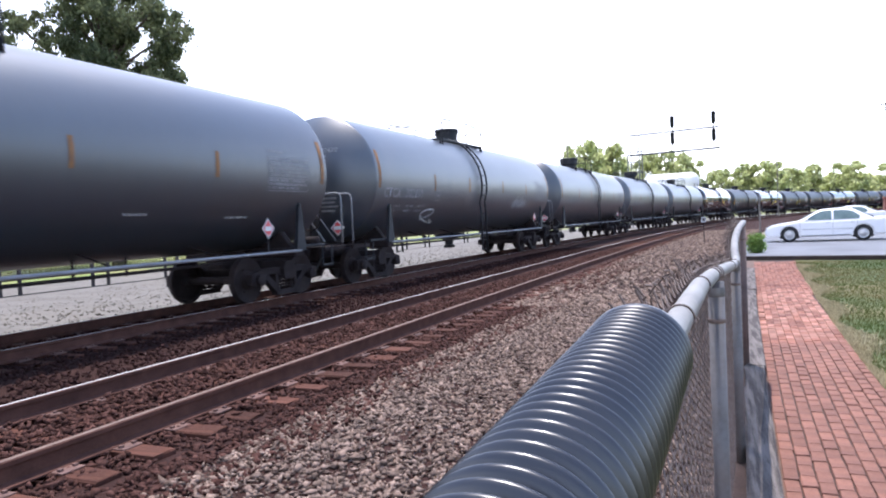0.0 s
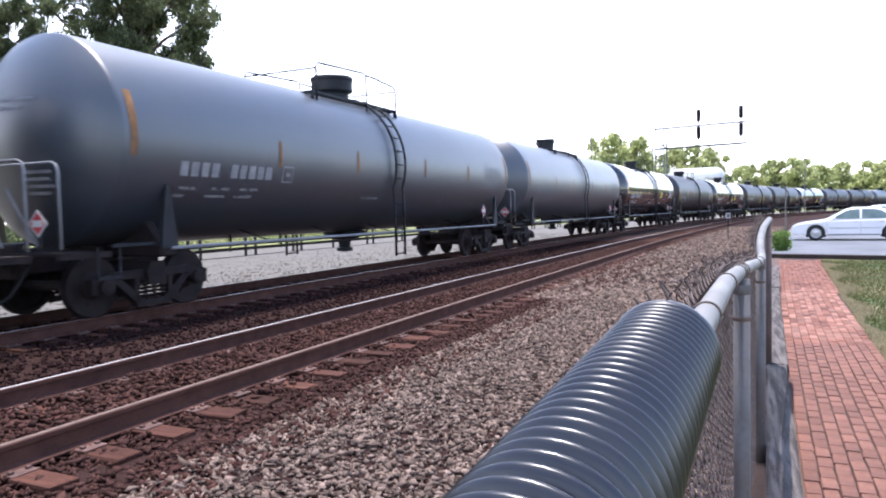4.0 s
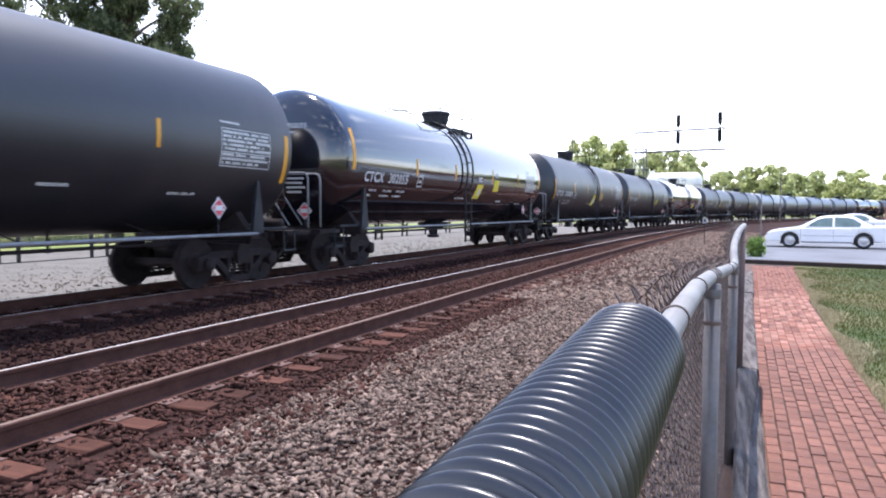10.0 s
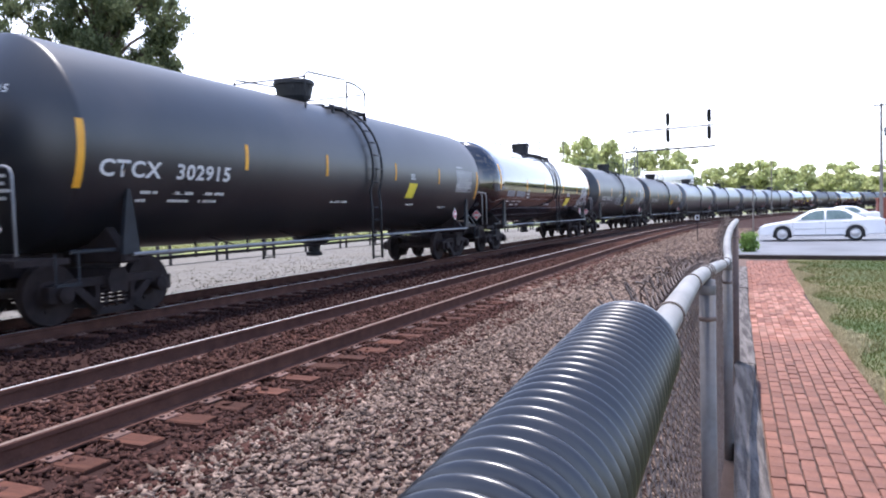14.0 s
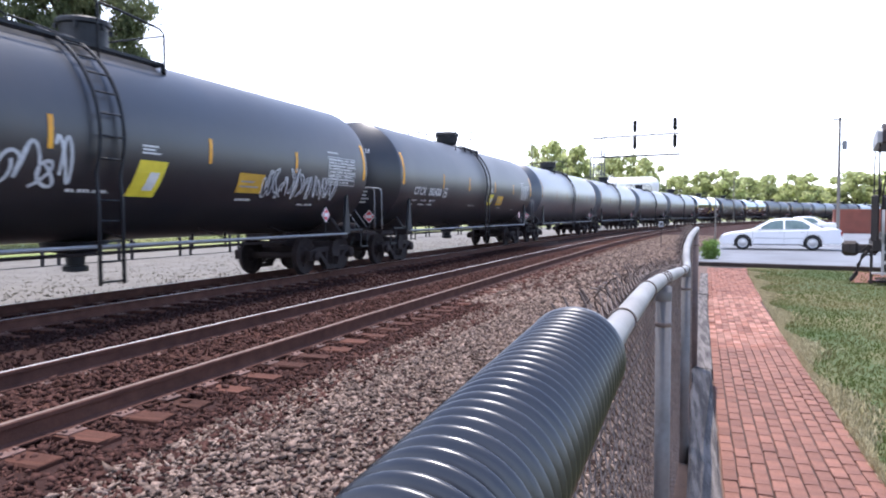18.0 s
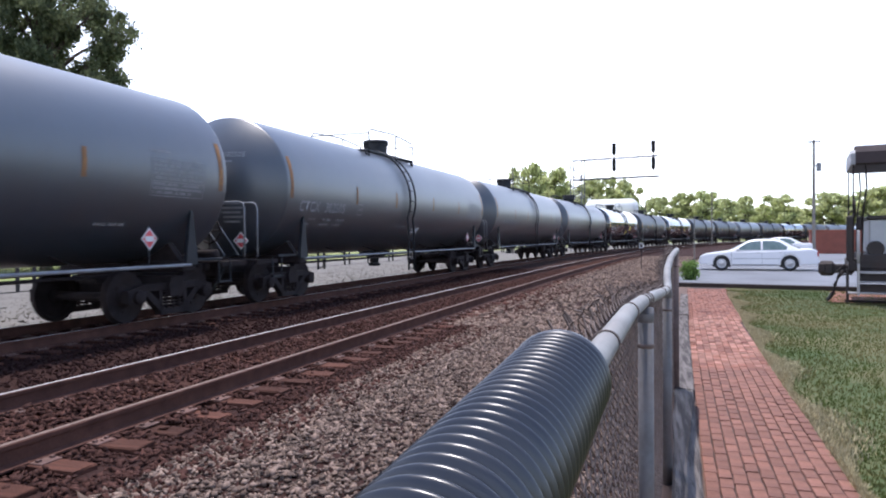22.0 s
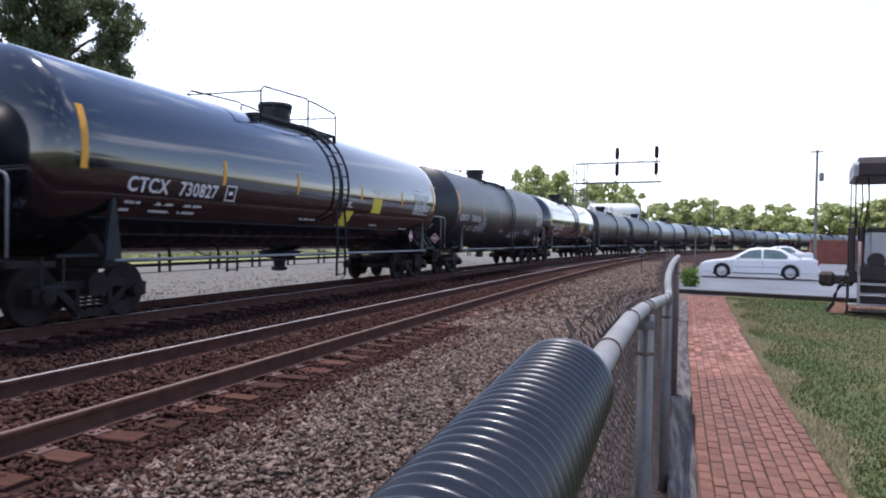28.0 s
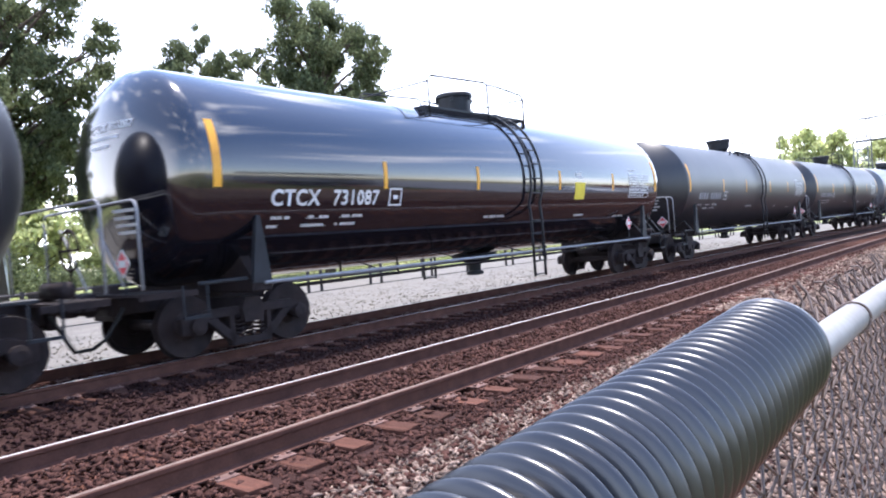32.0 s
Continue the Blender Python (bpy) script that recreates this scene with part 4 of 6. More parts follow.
# ---- white rounded tank beyond the train ----
wt = thing("storage_tank", (-5.7, 147.5, 0), -10.0, "large white rounded storage tank behind the train", "tank")
bm = B()
lathe(bm, [(0.2, -5.3), (1.1, -5.2), (1.7, -4.7), (1.95, -4.0), (1.95, 4.0), (1.7, 4.7), (1.1, 5.2), (0.2, 5.3)], "X", 32, (0, 0, 7.3))
part("shell", bm, M_WHITE_ROOF, wt, "white shell", True)
for x in (-3, 3):
    bm = B()
    box(bm, (x, 0, 2.8), (0.5, 2.6, 5.7))
    part("saddle", bm, M_WHITE_ROOF, wt)
bm = B()
lathe(bm, [(0.35, 0), (0.35, 0.5), (0.2, 0.6)], "Z", 12, (-4.6, 0, 8.95))
part("hatch", bm, M_WHITE_ROOF, wt)

# ---- pipe fence at the far side of the yard ----
pf = thing("pipe_fence", (0, 0, 0), 0, "low dark two-rail pipe fence along the yard", "fence")
PF_OFF = -21.3
for z, r in ((0.06, 0.025), (0.56, 0.05), (1.06, 0.05)):
    part("rail", pipe(B(), [track(s, PF_OFF, z) for s in range(-4, 120, 4)], r, 6), M_FENCE_DARK, pf)
pf_post = finish(rod(B(), (0, 0, -0.1), (0, 0, 1.1), 0.06, 8), "post", M_FENCE_DARK)
for i in range(36):
    for d in (0.0, 0.62):
        o = part("post", pf_post, None, pf)
        o.location = track(-4.75 + 3.2 * i + d, PF_OFF, 0.03)

# ---- street lamp beyond the yard ----
lp = thing("street_lamp", (-44.3, 18.2, 0), 0, "white street lamp post among the trees", "street lamp")
bm = B()
rod(bm, (0, 0, -0.1), (0, 0, 6.5), 0.12, 10, 0.08)
part("pole", bm, M_LAMP_WHITE, lp)
bm = B()
lathe(bm, [(0.1, 0), (0.75, 0.1), (0.7, 0.3), (0.2, 0.5)], "Z", 14, (0, 0, 6.4))
part("lamp_head", bm, M_LAMP_WHITE, lp)

# ---- caboose end platform at the lawn's edge ----
cb = thing("caboose", (4.68, 19.38, 0), -12.0, "black iron railway caboose end with canopy, on display by the lawn", "caboose")


def cbp(name, fn, m, label="", parent=None, smooth=False):
    bm = B()
    fn(bm)
    return part(name, bm, m, parent or cb, label, smooth)


# local x runs along the caboose from its coupler end
cbp("end_sill", lambda b: box(b, (0.32, 0.9, 0.92), (0.2, 2.5, 0.26), bevel=0.02), M_CABOOSE, "black end beam")
cbp("frame", lambda b: box(b, (4.4, 0.95, 1.03), (7.9, 2.55, 0.34), bevel=0.02), M_CABOOSE, "black underframe")
cp = cbp("coupler", lambda b: box(b, (0.1, 0.0, 0.84), (0.5, 0.2, 0.22), bevel=0.03), M_CABOOSE, "rusty knuckle coupler")
cbp("knuckle", lambda b: (box(b, (-0.24, 0.03, 0.845), (0.36, 0.36, 0.36), bevel=0.07), box(b, (-0.34, -0.12, 0.86), (0.16, 0.12, 0.24), bevel=0.03)), M_CABOOSE, parent=cp)
cbp("lift_rod", lambda b: pipe(b, [(0.15, -0.2, 0.95), (-0.05, -0.22, 0.78), (0.1, -0.24, 0.7), (0.3, -0.24, 0.72)], 0.022, 8), M_CABOOSE, smooth=True)
cbp("air_hose", lambda b: pipe(b, [(0.12, -0.1, 0.78), (0.02, -0.12, 0.66), (-0.06, -0.14, 0.45), (-0.1, -0.14, 0.25), (-0.2, -0.14, 0.1), (-0.24, -0.14, 0.07)], 0.045, 8), M_CABOOSE, "hanging rubber hose", smooth=True)
cbp("deck", lambda b: box(b, (0.75, 0.9, 1.02), (1.0, 2.5, 0.06)), M_CABOOSE)
cbp("cabin", lambda b: box(b, (4.6, 1.0, 1.62), (7.9, 2.4, 0.82), bevel=0.03), M_CAB_GREY, "pale grey cabin panels")
cbp("cabin_cap", lambda b: box(b, (4.6, 1.0, 2.07), (8.0, 2.5, 0.1), bevel=0.03), M_CABOOSE, "dark cap rail")
cbp("roof_box", lambda b: box(b, (5.0, 1.0, 2.3), (7.2, 1.8, 0.36), bevel=0.08), M_CAB_GREY, "pale grey upper housing")
for x in (1.5, 2.6):
    cbp("panel_post", lambda b: box(b, (x, -0.22, 1.62), (0.1, 0.06, 0.8), bevel=0.01), M_CABOOSE, "dark upright")
cbp("canopy", lambda b: prism(b, [(-0.5, 0.03), (-0.44, 0.0), (2.34, 0.0), (2.4, 0.03), (2.4, 0.3), (2.3, 0.44), (2.1, 0.48), (-0.2, 0.48), (-0.4, 0.44), (-0.5, 0.3)], "X", 0.36, 8.0), M_CAB_ROOF, "dark maroon canopy roof").location = (0, 0, 3.33)
cbp("canopy_nose", lambda b: prism(b, [(-0.42, 0.04), (2.3, 0.04), (2.3, 0.3), (2.1, 0.4), (-0.2, 0.4), (-0.42, 0.3)], "X", 0.26, 0.36), M_CAB_GREY, "faded canopy edge").location = (0, 0, 3.31)
for y in (-0.3, 2.2):
    cbp("canopy_post", lambda b: rod(b, (0.32, y, 1.05), (0.32, y, 3.36), 0.018, 8), M_STEEL_DARK, "thin dark post", smooth=True)
    cbp("canopy_post", lambda b: pipe(b, [(0.5, y, 1.05), (0.52, y, 2.2), (0.6, y, 2.8), (0.57, y, 3.36)], 0.02, 8), M_STEEL_DARK, "thin bent post", smooth=True)
cbp("brake_stand", lambda b: box(b, (0.25, -0.26, 1.58), (0.15, 0.16, 1.1), bevel=0.03), M_CABOOSE, "black hand-brake stand")
cbp("brake_gear", lambda b: box(b, (0.46, -0.2, 1.95), (0.14, 0.2, 0.36), bevel=0.05), M_CABOOSE, "black gear housing")
cbp("brake_wheel", lambda b: pipe(b, [(0.36, 0.0 + 0.24 * math.cos(a), 2.3 + 0.2 * math.sin(a)) for a in [2 * math.pi * j / 18 for j in range(19)]], 0.022, 6), M_CABOOSE, smooth=True)
cbp("grab_rail", lambda b: rod(b, (0.42, -0.34, 0.98), (0.42, -0.34, 1.78), 0.035, 8), M_CAB_RAIL, "worn pale grab rail", smooth=True)
cbp("side_hatch", lambda b: lathe(b, [(0.02, 0.0), (0.17, 0.0), (0.19, 0.03), (0.15, 0.06), (0.02, 0.07)], "Y", 18, (0.78, -0.28, 1.33)), M_CABOOSE, "round dark hatch")
cbp("end_railing", lambda b: rod(b, (0.3, -0.3, 2.25), (0.3, 2.2, 2.25), 0.022, 8), M_CABOOSE, smooth=True)
cbp("end_railing", lambda b: rod(b, (0.3, -0.3, 1.6), (0.3, 2.2, 1.6), 0.02, 8), M_CABOOSE, smooth=True)
for k, z in enumerate((0.285, 0.54, 0.78)):
    st_x = 1.35 if k else 1.15
    cbp("step", lambda b: box(b, (st_x, -0.5 + 0.05 * k, z), (1.9, 0.26, 0.035), bevel=0.005), M_CAB_RAIL, "worn pale step tread")
    cbp("riser", lambda b: box(b, (1.35, -0.34 + 0.05 * k, z + 0.1), (1.9, 0.03, 0.2)), M_CABOOSE, "dark riser")
for x in (0.42, 2.3):
    cbp("step_hanger", lambda b: box(b, (x, -0.45, 0.6), (0.045, 0.3, 0.75)), M_CAB_RAIL if x < 1 else M_CABOOSE, "worn step side")
cbp("step_foot", lambda b: box(b, (1.2, -0.4, 0.13), (0.06, 0.1, 0.28)), M_CABOOSE)
cbp("end_leg", lambda b: box(b, (0.2, -0.25, 0.42), (0.06, 0.1, 0.84), bevel=0.01), M_CABOOSE)
cbp("truck_frame", lambda b: box(b, (3.2, 0.0, 0.5), (2.2, 0.2, 0.35), bevel=0.05), M_CABOOSE)
for x in (2.4, 4.0):
    cbp("wheel", lambda b: lathe(b, [(0.05, -0.06), (0.42, -0.06), (0.45, 0.0), (0.42, 0.06), (0.05, 0.06)], "Y", 24, (x, 0.1, 0.43)), M_CABOOSE, smooth=True)
cbp("display_rail", lambda b: box(b, (4.3, 0.15, 0.0), (8.3, 0.09, 0.12)), M_STEEL_DARK)

# ---- trees ----
def tree_meshes(seed, h, spread, trunk_h, leaves, leaf, material, blobs=26, low=0.2, tight=1.0):
    """A tapered trunk with limbs and twigs, and a crown of leaf clumps round the limb and twig ends with gaps between."""
    r = random.Random(seed)
    bm = B()
    pipe(bm, [(0, 0, -0.3), (0.05, 0, trunk_h * 0.5), (0.1, 0.05, trunk_h), (0.15, 0.1, h * 0.62), (0.1, 0.1, h * 0.85)],
         [0.03 * h, 0.022 * h, 0.018 * h, 0.010 * h, 0.004 * h], 10)
    ends = []
    zc, zr = h * (low + 1) / 2, h * (1 - low) / 2
    for i in range(blobs):
        # limb ends spread over a bulging crown, some short of its outline, some past it
        f = (i + 0.5) / blobs
        el = math.asin(1 - 1.85 * f)
        a = 2.39996 * i + r.uniform(-0.3, 0.3)
        k = r.choice((0.62, 0.8, 0.95, 1.0, 1.08))
        reach = spread * k * math.cos(el) * r.uniform(0.85, 1.1)
        end = Vector((math.cos(a) * reach, math.sin(a) * reach, min(h * 0.96, zc + zr * k * math.sin(el) * 0.93)))
        z0 = max(trunk_h * 0.8, min(h * 0.75, end.z - 0.5 * reach))
        mid = Vector((end.x * 0.5, end.y * 0.5, z0 + (end.z - z0) * 0.45))
        pipe(bm, [(0.1, 0.06, z0 - 0.04 * h), mid, end], [0.010 * h, 0.006 * h, 0.002 * h], 5)
        ends.append((end, r.uniform(0.13, 0.21) * spread * tight))
        for q in range(3):
            tw = end + Vector((r.uniform(-1, 1), r.uniform(-1, 1), r.uniform(-0.6, 0.7))) * (0.24 * spread)
            pipe(bm, [mid + (end - mid) * 0.6, tw], [0.003 * h, 0.001 * h], 4)
            ends.append((tw, r.uniform(0.07, 0.13) * spread * tight))
        if i % 2:
            ends.append((mid, r.uniform(0.1, 0.18) * spread * tight))
    trunk = finish(bm, "trunk", M_BARK, True)
    pts, rad = np.array([tuple(e) for e, _ in ends]), np.array([q for _, q in ends])

    def centres(rs, n):
        k = rs.choice(len(pts), n, p=rad ** 2 / (rad ** 2).sum())
        d = rs.randn(n, 3)
        d /= np.linalg.norm(d, axis=1)[:, None]
        shell = (0.25 + 0.8 * rs.rand(n) ** 0.55) * np.where(rs.rand(n) < 0.15, 1.0 + 0.7 * rs.rand(n), 1.0)
        wob = 1 + 0.4 * np.sin(7 * d[:, 0] + k) * np.cos(6 * d[:, 1] + 2 * k)
        return pts[k] + d * (rad[k] * shell * wob)[:, None] * np.array([1.3, 1.3, 0.75])
    crown = leaf_cloud(leaves, centres, leaf, seed, material, "crown")
    return trunk, crown


def plant(meshes, at, rz, scale, label, group):
    t = thing("tree", at, rz, label, "tree", group)
    t.scale = (scale, scale, scale)
    part("trunk", meshes[0], None, t)
    part("crown", meshes[1], None, t)
    return t


OAK = [tree_meshes(5 + i, 15.0, 5.6, 2.6, 84000, 0.115, M_LEAF, 72, 0.12, 0.74) for i in range(3)]
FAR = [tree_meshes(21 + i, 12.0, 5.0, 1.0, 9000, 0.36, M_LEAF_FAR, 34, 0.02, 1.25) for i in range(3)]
big = "tall dark green oak behind the gravel yard"
for i, (x, y, rz, wide, tall) in enumerate(((-33.0, 33.0, 20, 0.84, 1.2), (-42.8, 31.2, 130, 0.68, 1.14), (-41.7, 16.8, 200, 1.0, 1.3), (-44.0, 5.0, 80, 1.2, 1.2), (-58, 12, 10, 1.2, 1.2), (-56, 0, 140, 1.2, 1.2))):
    t_ob = plant(OAK[i % 3], (x, y, -0.05), rz, 1.0, big, "oaks behind the yard")
    t_ob.scale = (wide, wide, tall)
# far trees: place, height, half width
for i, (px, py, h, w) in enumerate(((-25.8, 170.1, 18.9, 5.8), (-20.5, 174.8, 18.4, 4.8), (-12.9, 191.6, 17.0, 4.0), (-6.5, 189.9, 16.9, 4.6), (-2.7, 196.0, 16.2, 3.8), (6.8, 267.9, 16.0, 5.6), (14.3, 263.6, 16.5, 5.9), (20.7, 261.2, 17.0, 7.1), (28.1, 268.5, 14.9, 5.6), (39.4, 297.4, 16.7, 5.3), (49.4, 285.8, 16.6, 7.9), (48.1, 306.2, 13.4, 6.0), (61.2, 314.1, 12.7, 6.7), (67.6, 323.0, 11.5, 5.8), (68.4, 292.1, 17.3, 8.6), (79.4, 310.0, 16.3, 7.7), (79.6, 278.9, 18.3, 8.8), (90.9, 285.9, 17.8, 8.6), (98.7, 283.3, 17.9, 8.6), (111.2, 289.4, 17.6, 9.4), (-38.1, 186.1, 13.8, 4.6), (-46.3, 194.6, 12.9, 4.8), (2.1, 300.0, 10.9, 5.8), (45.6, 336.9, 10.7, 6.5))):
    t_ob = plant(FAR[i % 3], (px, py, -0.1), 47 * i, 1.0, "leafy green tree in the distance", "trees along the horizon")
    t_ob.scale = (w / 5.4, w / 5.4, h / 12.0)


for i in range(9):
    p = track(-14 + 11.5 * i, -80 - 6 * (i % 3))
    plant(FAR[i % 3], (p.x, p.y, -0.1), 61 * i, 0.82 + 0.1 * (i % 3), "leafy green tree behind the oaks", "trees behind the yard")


# ---- undergrowth behind the yard ----
def thicket(name, s0, s1, off0, off1, h, n, seed, label):
    def centres(r, n):
        m = 240
        s = r.uniform(s0, s1, m)
        off = r.uniform(off0, off1, m)
        hh = h * r.uniform(0.45, 1.0, m)
        base = np.array([tuple(track(a, b)) for a, b in zip(s, off)])
        k = r.randint(0, m, n)
        d = r.randn(n, 3)
        d /= np.linalg.norm(d, axis=1)[:, None]
        p = base[k] + d * (0.4 + 0.6 * r.rand(n, 1)) * np.stack([1.5 * np.ones(n), 1.5 * np.ones(n), hh[k]], 1)
        p[:, 2] = np.abs(p[:, 2])
        return p
    tagged(part(name, leaf_cloud(n, centres, 0.15, seed, M_LEAF, name)), label, "undergrowth", kind="stuff")


thicket("undergrowth", -25, 20, -62, -50, 4.6, 45000, 71, "dark green undergrowth below the oaks")
thicket("undergrowth", 20, 62, -66, -56, 2.2, 26000, 72, "low green undergrowth behind the yard")


# ---- grass ----
def blades(name, n, material, fn, size, seed, label):
    r = np.random.RandomState(seed)
    p = fn(r, n)
    n = len(p)
    a = r.rand(n) * 2 * np.pi
    w = 0.006 + 0.004 * r.rand(n)
    h = size * (0.5 + r.rand(n))
    dx = np.stack([np.cos(a), np.sin(a), np.zeros(n)], 1)
    lean = np.stack([r.randn(n) * 0.35, r.randn(n) * 0.35, np.ones(n)], 1) * h[:, None]
    v = np.stack([p - dx * w[:, None], p + dx * w[:, None], p + lean], 1).reshape(-1, 3)
    tagged(part(name, np_mesh(name, v, np.arange(3 * n).reshape(-1, 3), material)), label, "grass", kind="stuff")


def lawn_pts(r, n):
    y = 3.2 + 20.3 * r.rand(n) ** 1.4
    left = np.array([track(v, path_right(v) + 0.02).x for v in y])
    x = left + 6.5 * r.rand(n) ** 1.3
    return np.stack([x, y, np.full(n, -0.005)], 1)


def edge_pts(r, n):
    y = 3.2 + 19 * r.rand(n) ** 1.2
    left = np.array([track(v, path_right(v) + 0.02).x for v in y])
    x = left + np.abs(r.randn(n)) * 0.095 * (1 + 0.8 * np.sin(y * 2.1))
    return np.stack([x, y, np.full(n, -0.005)], 1)


blades("lawn_grass", 80000, M_GRASS, lawn_pts, 0.032, 1, "short patchy green lawn grass")
blades("dry_grass_edge", 32000, M_STRAW, edge_pts, 0.046, 2, "dry straw-coloured grass along the path edge")
blades("verge_grass", 16000, M_GRASS, lambda r, n: np.stack([-27 - 14 * r.rand(n), 5 + 60 * r.rand(n), np.zeros(n)], 1), 0.3, 3, "rough green grass beyond the yard")

# ---- tank cars ----
# local axes: x to the near side, y along the train, z up from the rail heads
TANK_R, TANK_Z, TANK_HALF = 1.60, 2.62, 8.58
# dished ends: a shallow crown that meets the shell in a tight knuckle; glossy cars have fully rounded ends
KNUCKLE, CROWN_A, ROUND = 0.11, radians(46), 0.74
CROWN = (TANK_R - KNUCKLE) / math.sin(CROWN_A) + KNUCKLE
CAR_L = 18.008


def wrap(y, v, lift=0.004):
    """A place on the near side of the shell: y along, v metres round the shell from its mid height."""
    a = v / TANK_R
    return Vector(((TANK_R + lift) * math.cos(a), y, TANK_Z + (TANK_R + lift) * math.sin(a)))


def patch(bm, y0, y1, v0, v1, lift=0.005, nv=8, slant=0.0):
    """A thin painted or bolted plate bent to the shell."""
    rows = []
    for i in range(nv + 1):
        v = v0 + (v1 - v0) * i / nv
        o = slant * (i / nv)
        rows.append([bm.verts.new(wrap(y0 + o, v, lift)), bm.verts.new(wrap(y1 + o, v, lift))])
    for a, b in zip(rows, rows[1:]):
        bm.faces.new((a[0], a[1], b[1], b[0]))
    return bm


def tank_mesh(material, plus=0.0):
    bm = B()
    head = []
    for i in range(7):
        a = CROWN_A * i / 6
        head.append((max(0.02, CROWN * math.sin(a)), CROWN * (1 - math.cos(a))))
    for i in range(1, 6):
        a = CROWN_A + (math.pi / 2 - CROWN_A) * i / 5
        head.append((TANK_R - KNUCKLE + KNUCKLE * math.sin(a), CROWN * (1 - math.cos(CROWN_A)) + KNUCKLE * (math.cos(CROWN_A) - math.cos(a))))
    if material is M_TANK_GLOSS:
        head = [(max(0.02, TANK_R * math.sin(math.pi / 2 * i / 11)), ROUND * (1 - math.cos(math.pi / 2 * i / 11))) for i in range(12)]
    prof = [(r, d - TANK_HALF) for r, d in head]
    for k in range(-6, 7):
        prof.append((TANK_R, k * 1.2))
    prof += [(r, TANK_HALF + plus - d) for r, d in reversed(head)]
    lathe(bm, prof, "Y", 64, (0, 0, TANK_Z))
    bmesh.ops.recalc_face_normals(bm, faces=bm.faces[:])
    return finish(bm, "tank", material, True)


def text_mesh(text, height, y0, v0, material, width=None, on_head=False, rounded=False):
    """Lettering bent to the near side of the shell."""
    cu = bpy.data.curves.new("lettering", "FONT")
    cu.body, cu.size, cu.resolution_u = text, height * 1.42, 3
    cu.space_character = 1.1
    cu.offset = height * 0.035
    ob = new("lettering", cu)
    dg = bpy.context.evaluated_depsgraph_get()
    me = bpy.data.meshes.new_from_object(ob.evaluated_get(dg))
    bpy.data.objects.remove(ob)
    co = np.empty(len(me.vertices) * 3)
    me.vertices.foreach_get("co", co)
    co = co.reshape(-1, 3)
    k = width / (co[:, 0].max() - co[:, 0].min()) if width else 1.0
    if on_head:
        out = [head_place(y0 + (x - co[:, 0].min()) * k, v0 + z, 0.009, rounded) for x, z, _ in co]
    else:
        out = [wrap(y0 + (x - co[:, 0].min()) * k, v0 + z, 0.008) for x, z, _ in co]
    me.vertices.foreach_set("co", np.array(out).ravel())
    me.update()
    me.materials.clear()
    me.materials.append(material)
    return me


def glyphs(y0, y1, v, h, seed):
    """A row of small unreadable characters, as bars."""
    r = random.Random(seed)
    bm = B()
    y, last = y0, None
    while y < y1 - 0.02:
        w, solid = r.uniform(0.03, 0.055), r.random() > 0.14
        for step, full in ((w, solid), (0.012, False)):
            if last is None:
                last = [bm.verts.new(wrap(y, v + h * f, 0.005)) for f in (-0.5, -0.38, 0.5)]
            y += step
            cur = [bm.verts.new(wrap(y, v + h * f, 0.005)) for f in (-0.5, -0.38, 0.5)]
            bm.faces.new((last[0], cur[0], cur[1], last[1]))
            if full:
                bm.faces.new((last[1], cur[1], cur[2], last[2]))
            last = cur
    bmesh.ops.delete(bm, geom=[p for p in bm.verts if not p.link_faces], context="VERTS")
    return bm


def head_place(x, z, lift=0.006, rounded=False):
    """A place on the domed end that faces backwards along the train."""
    if rounded:
        return Vector((x, -TANK_HALF + ROUND - ROUND * math.sqrt(1 - (x * x + (z - TANK_Z) ** 2) / TANK_R ** 2) - lift, z))
    return Vector((x, -TANK_HALF + CROWN - math.sqrt(CROWN ** 2 - x * x - (z - TANK_Z) ** 2) - lift, z))


def diamond(bm, c, r, axis, d):
    c = Vector(c)
    u = Vector((0, 1, 0)) if axis == "X" else Vector((1, 0, 0))
    w = Vector((0, 0, 1))
    n = u.cross(w) if axis == "X" else Vector((0, d, 0))
    f = bm.faces.new([bm.verts.new(c + p) for p in (u * r, w * r, -u * r, -w * r)])
    e = bmesh.ops.extrude_face_region(bm, geom=[f])
    bmesh.ops.translate(bm, verts=[v for v in e["geom"] if isinstance(v, bmesh.types.BMVert)], vec=n * 0.006)
    bmesh.ops.recalc_face_normals(bm, faces=bm.faces[:])


def sideframe(x, sgn):
    """A cast side frame with two windows, as a plate with openings drawn out."""
    bm = B()
    for pts in ([(-1.12, 0.36), (-1.12, 0.58), (-0.75, 0.66), (0.75, 0.66), (1.12, 0.58), (1.12, 0.36), (0.95, 0.34), (0.7, 0.54), (-0.7, 0.54), (-0.95, 0.34)],
                [(-0.75, 0.52), (-0.6, 0.54), (-0.22, 0.22), (-0.32, 0.14)], [(0.75, 0.52), (0.32, 0.14), (0.22, 0.22), (0.6, 0.54)],
                [(-0.34, 0.1), (0.34, 0.1), (0.34, 0.2), (-0.34, 0.2)], [(-0.36, 0.2), (-0.28, 0.2), (-0.28, 0.55), (-0.36, 0.55)], [(0.28, 0.2), (0.36, 0.2), (0.36, 0.55), (0.28, 0.55)]):
        prism(bm, pts, "X", x - 0.07, x + 0.07)
    return bm


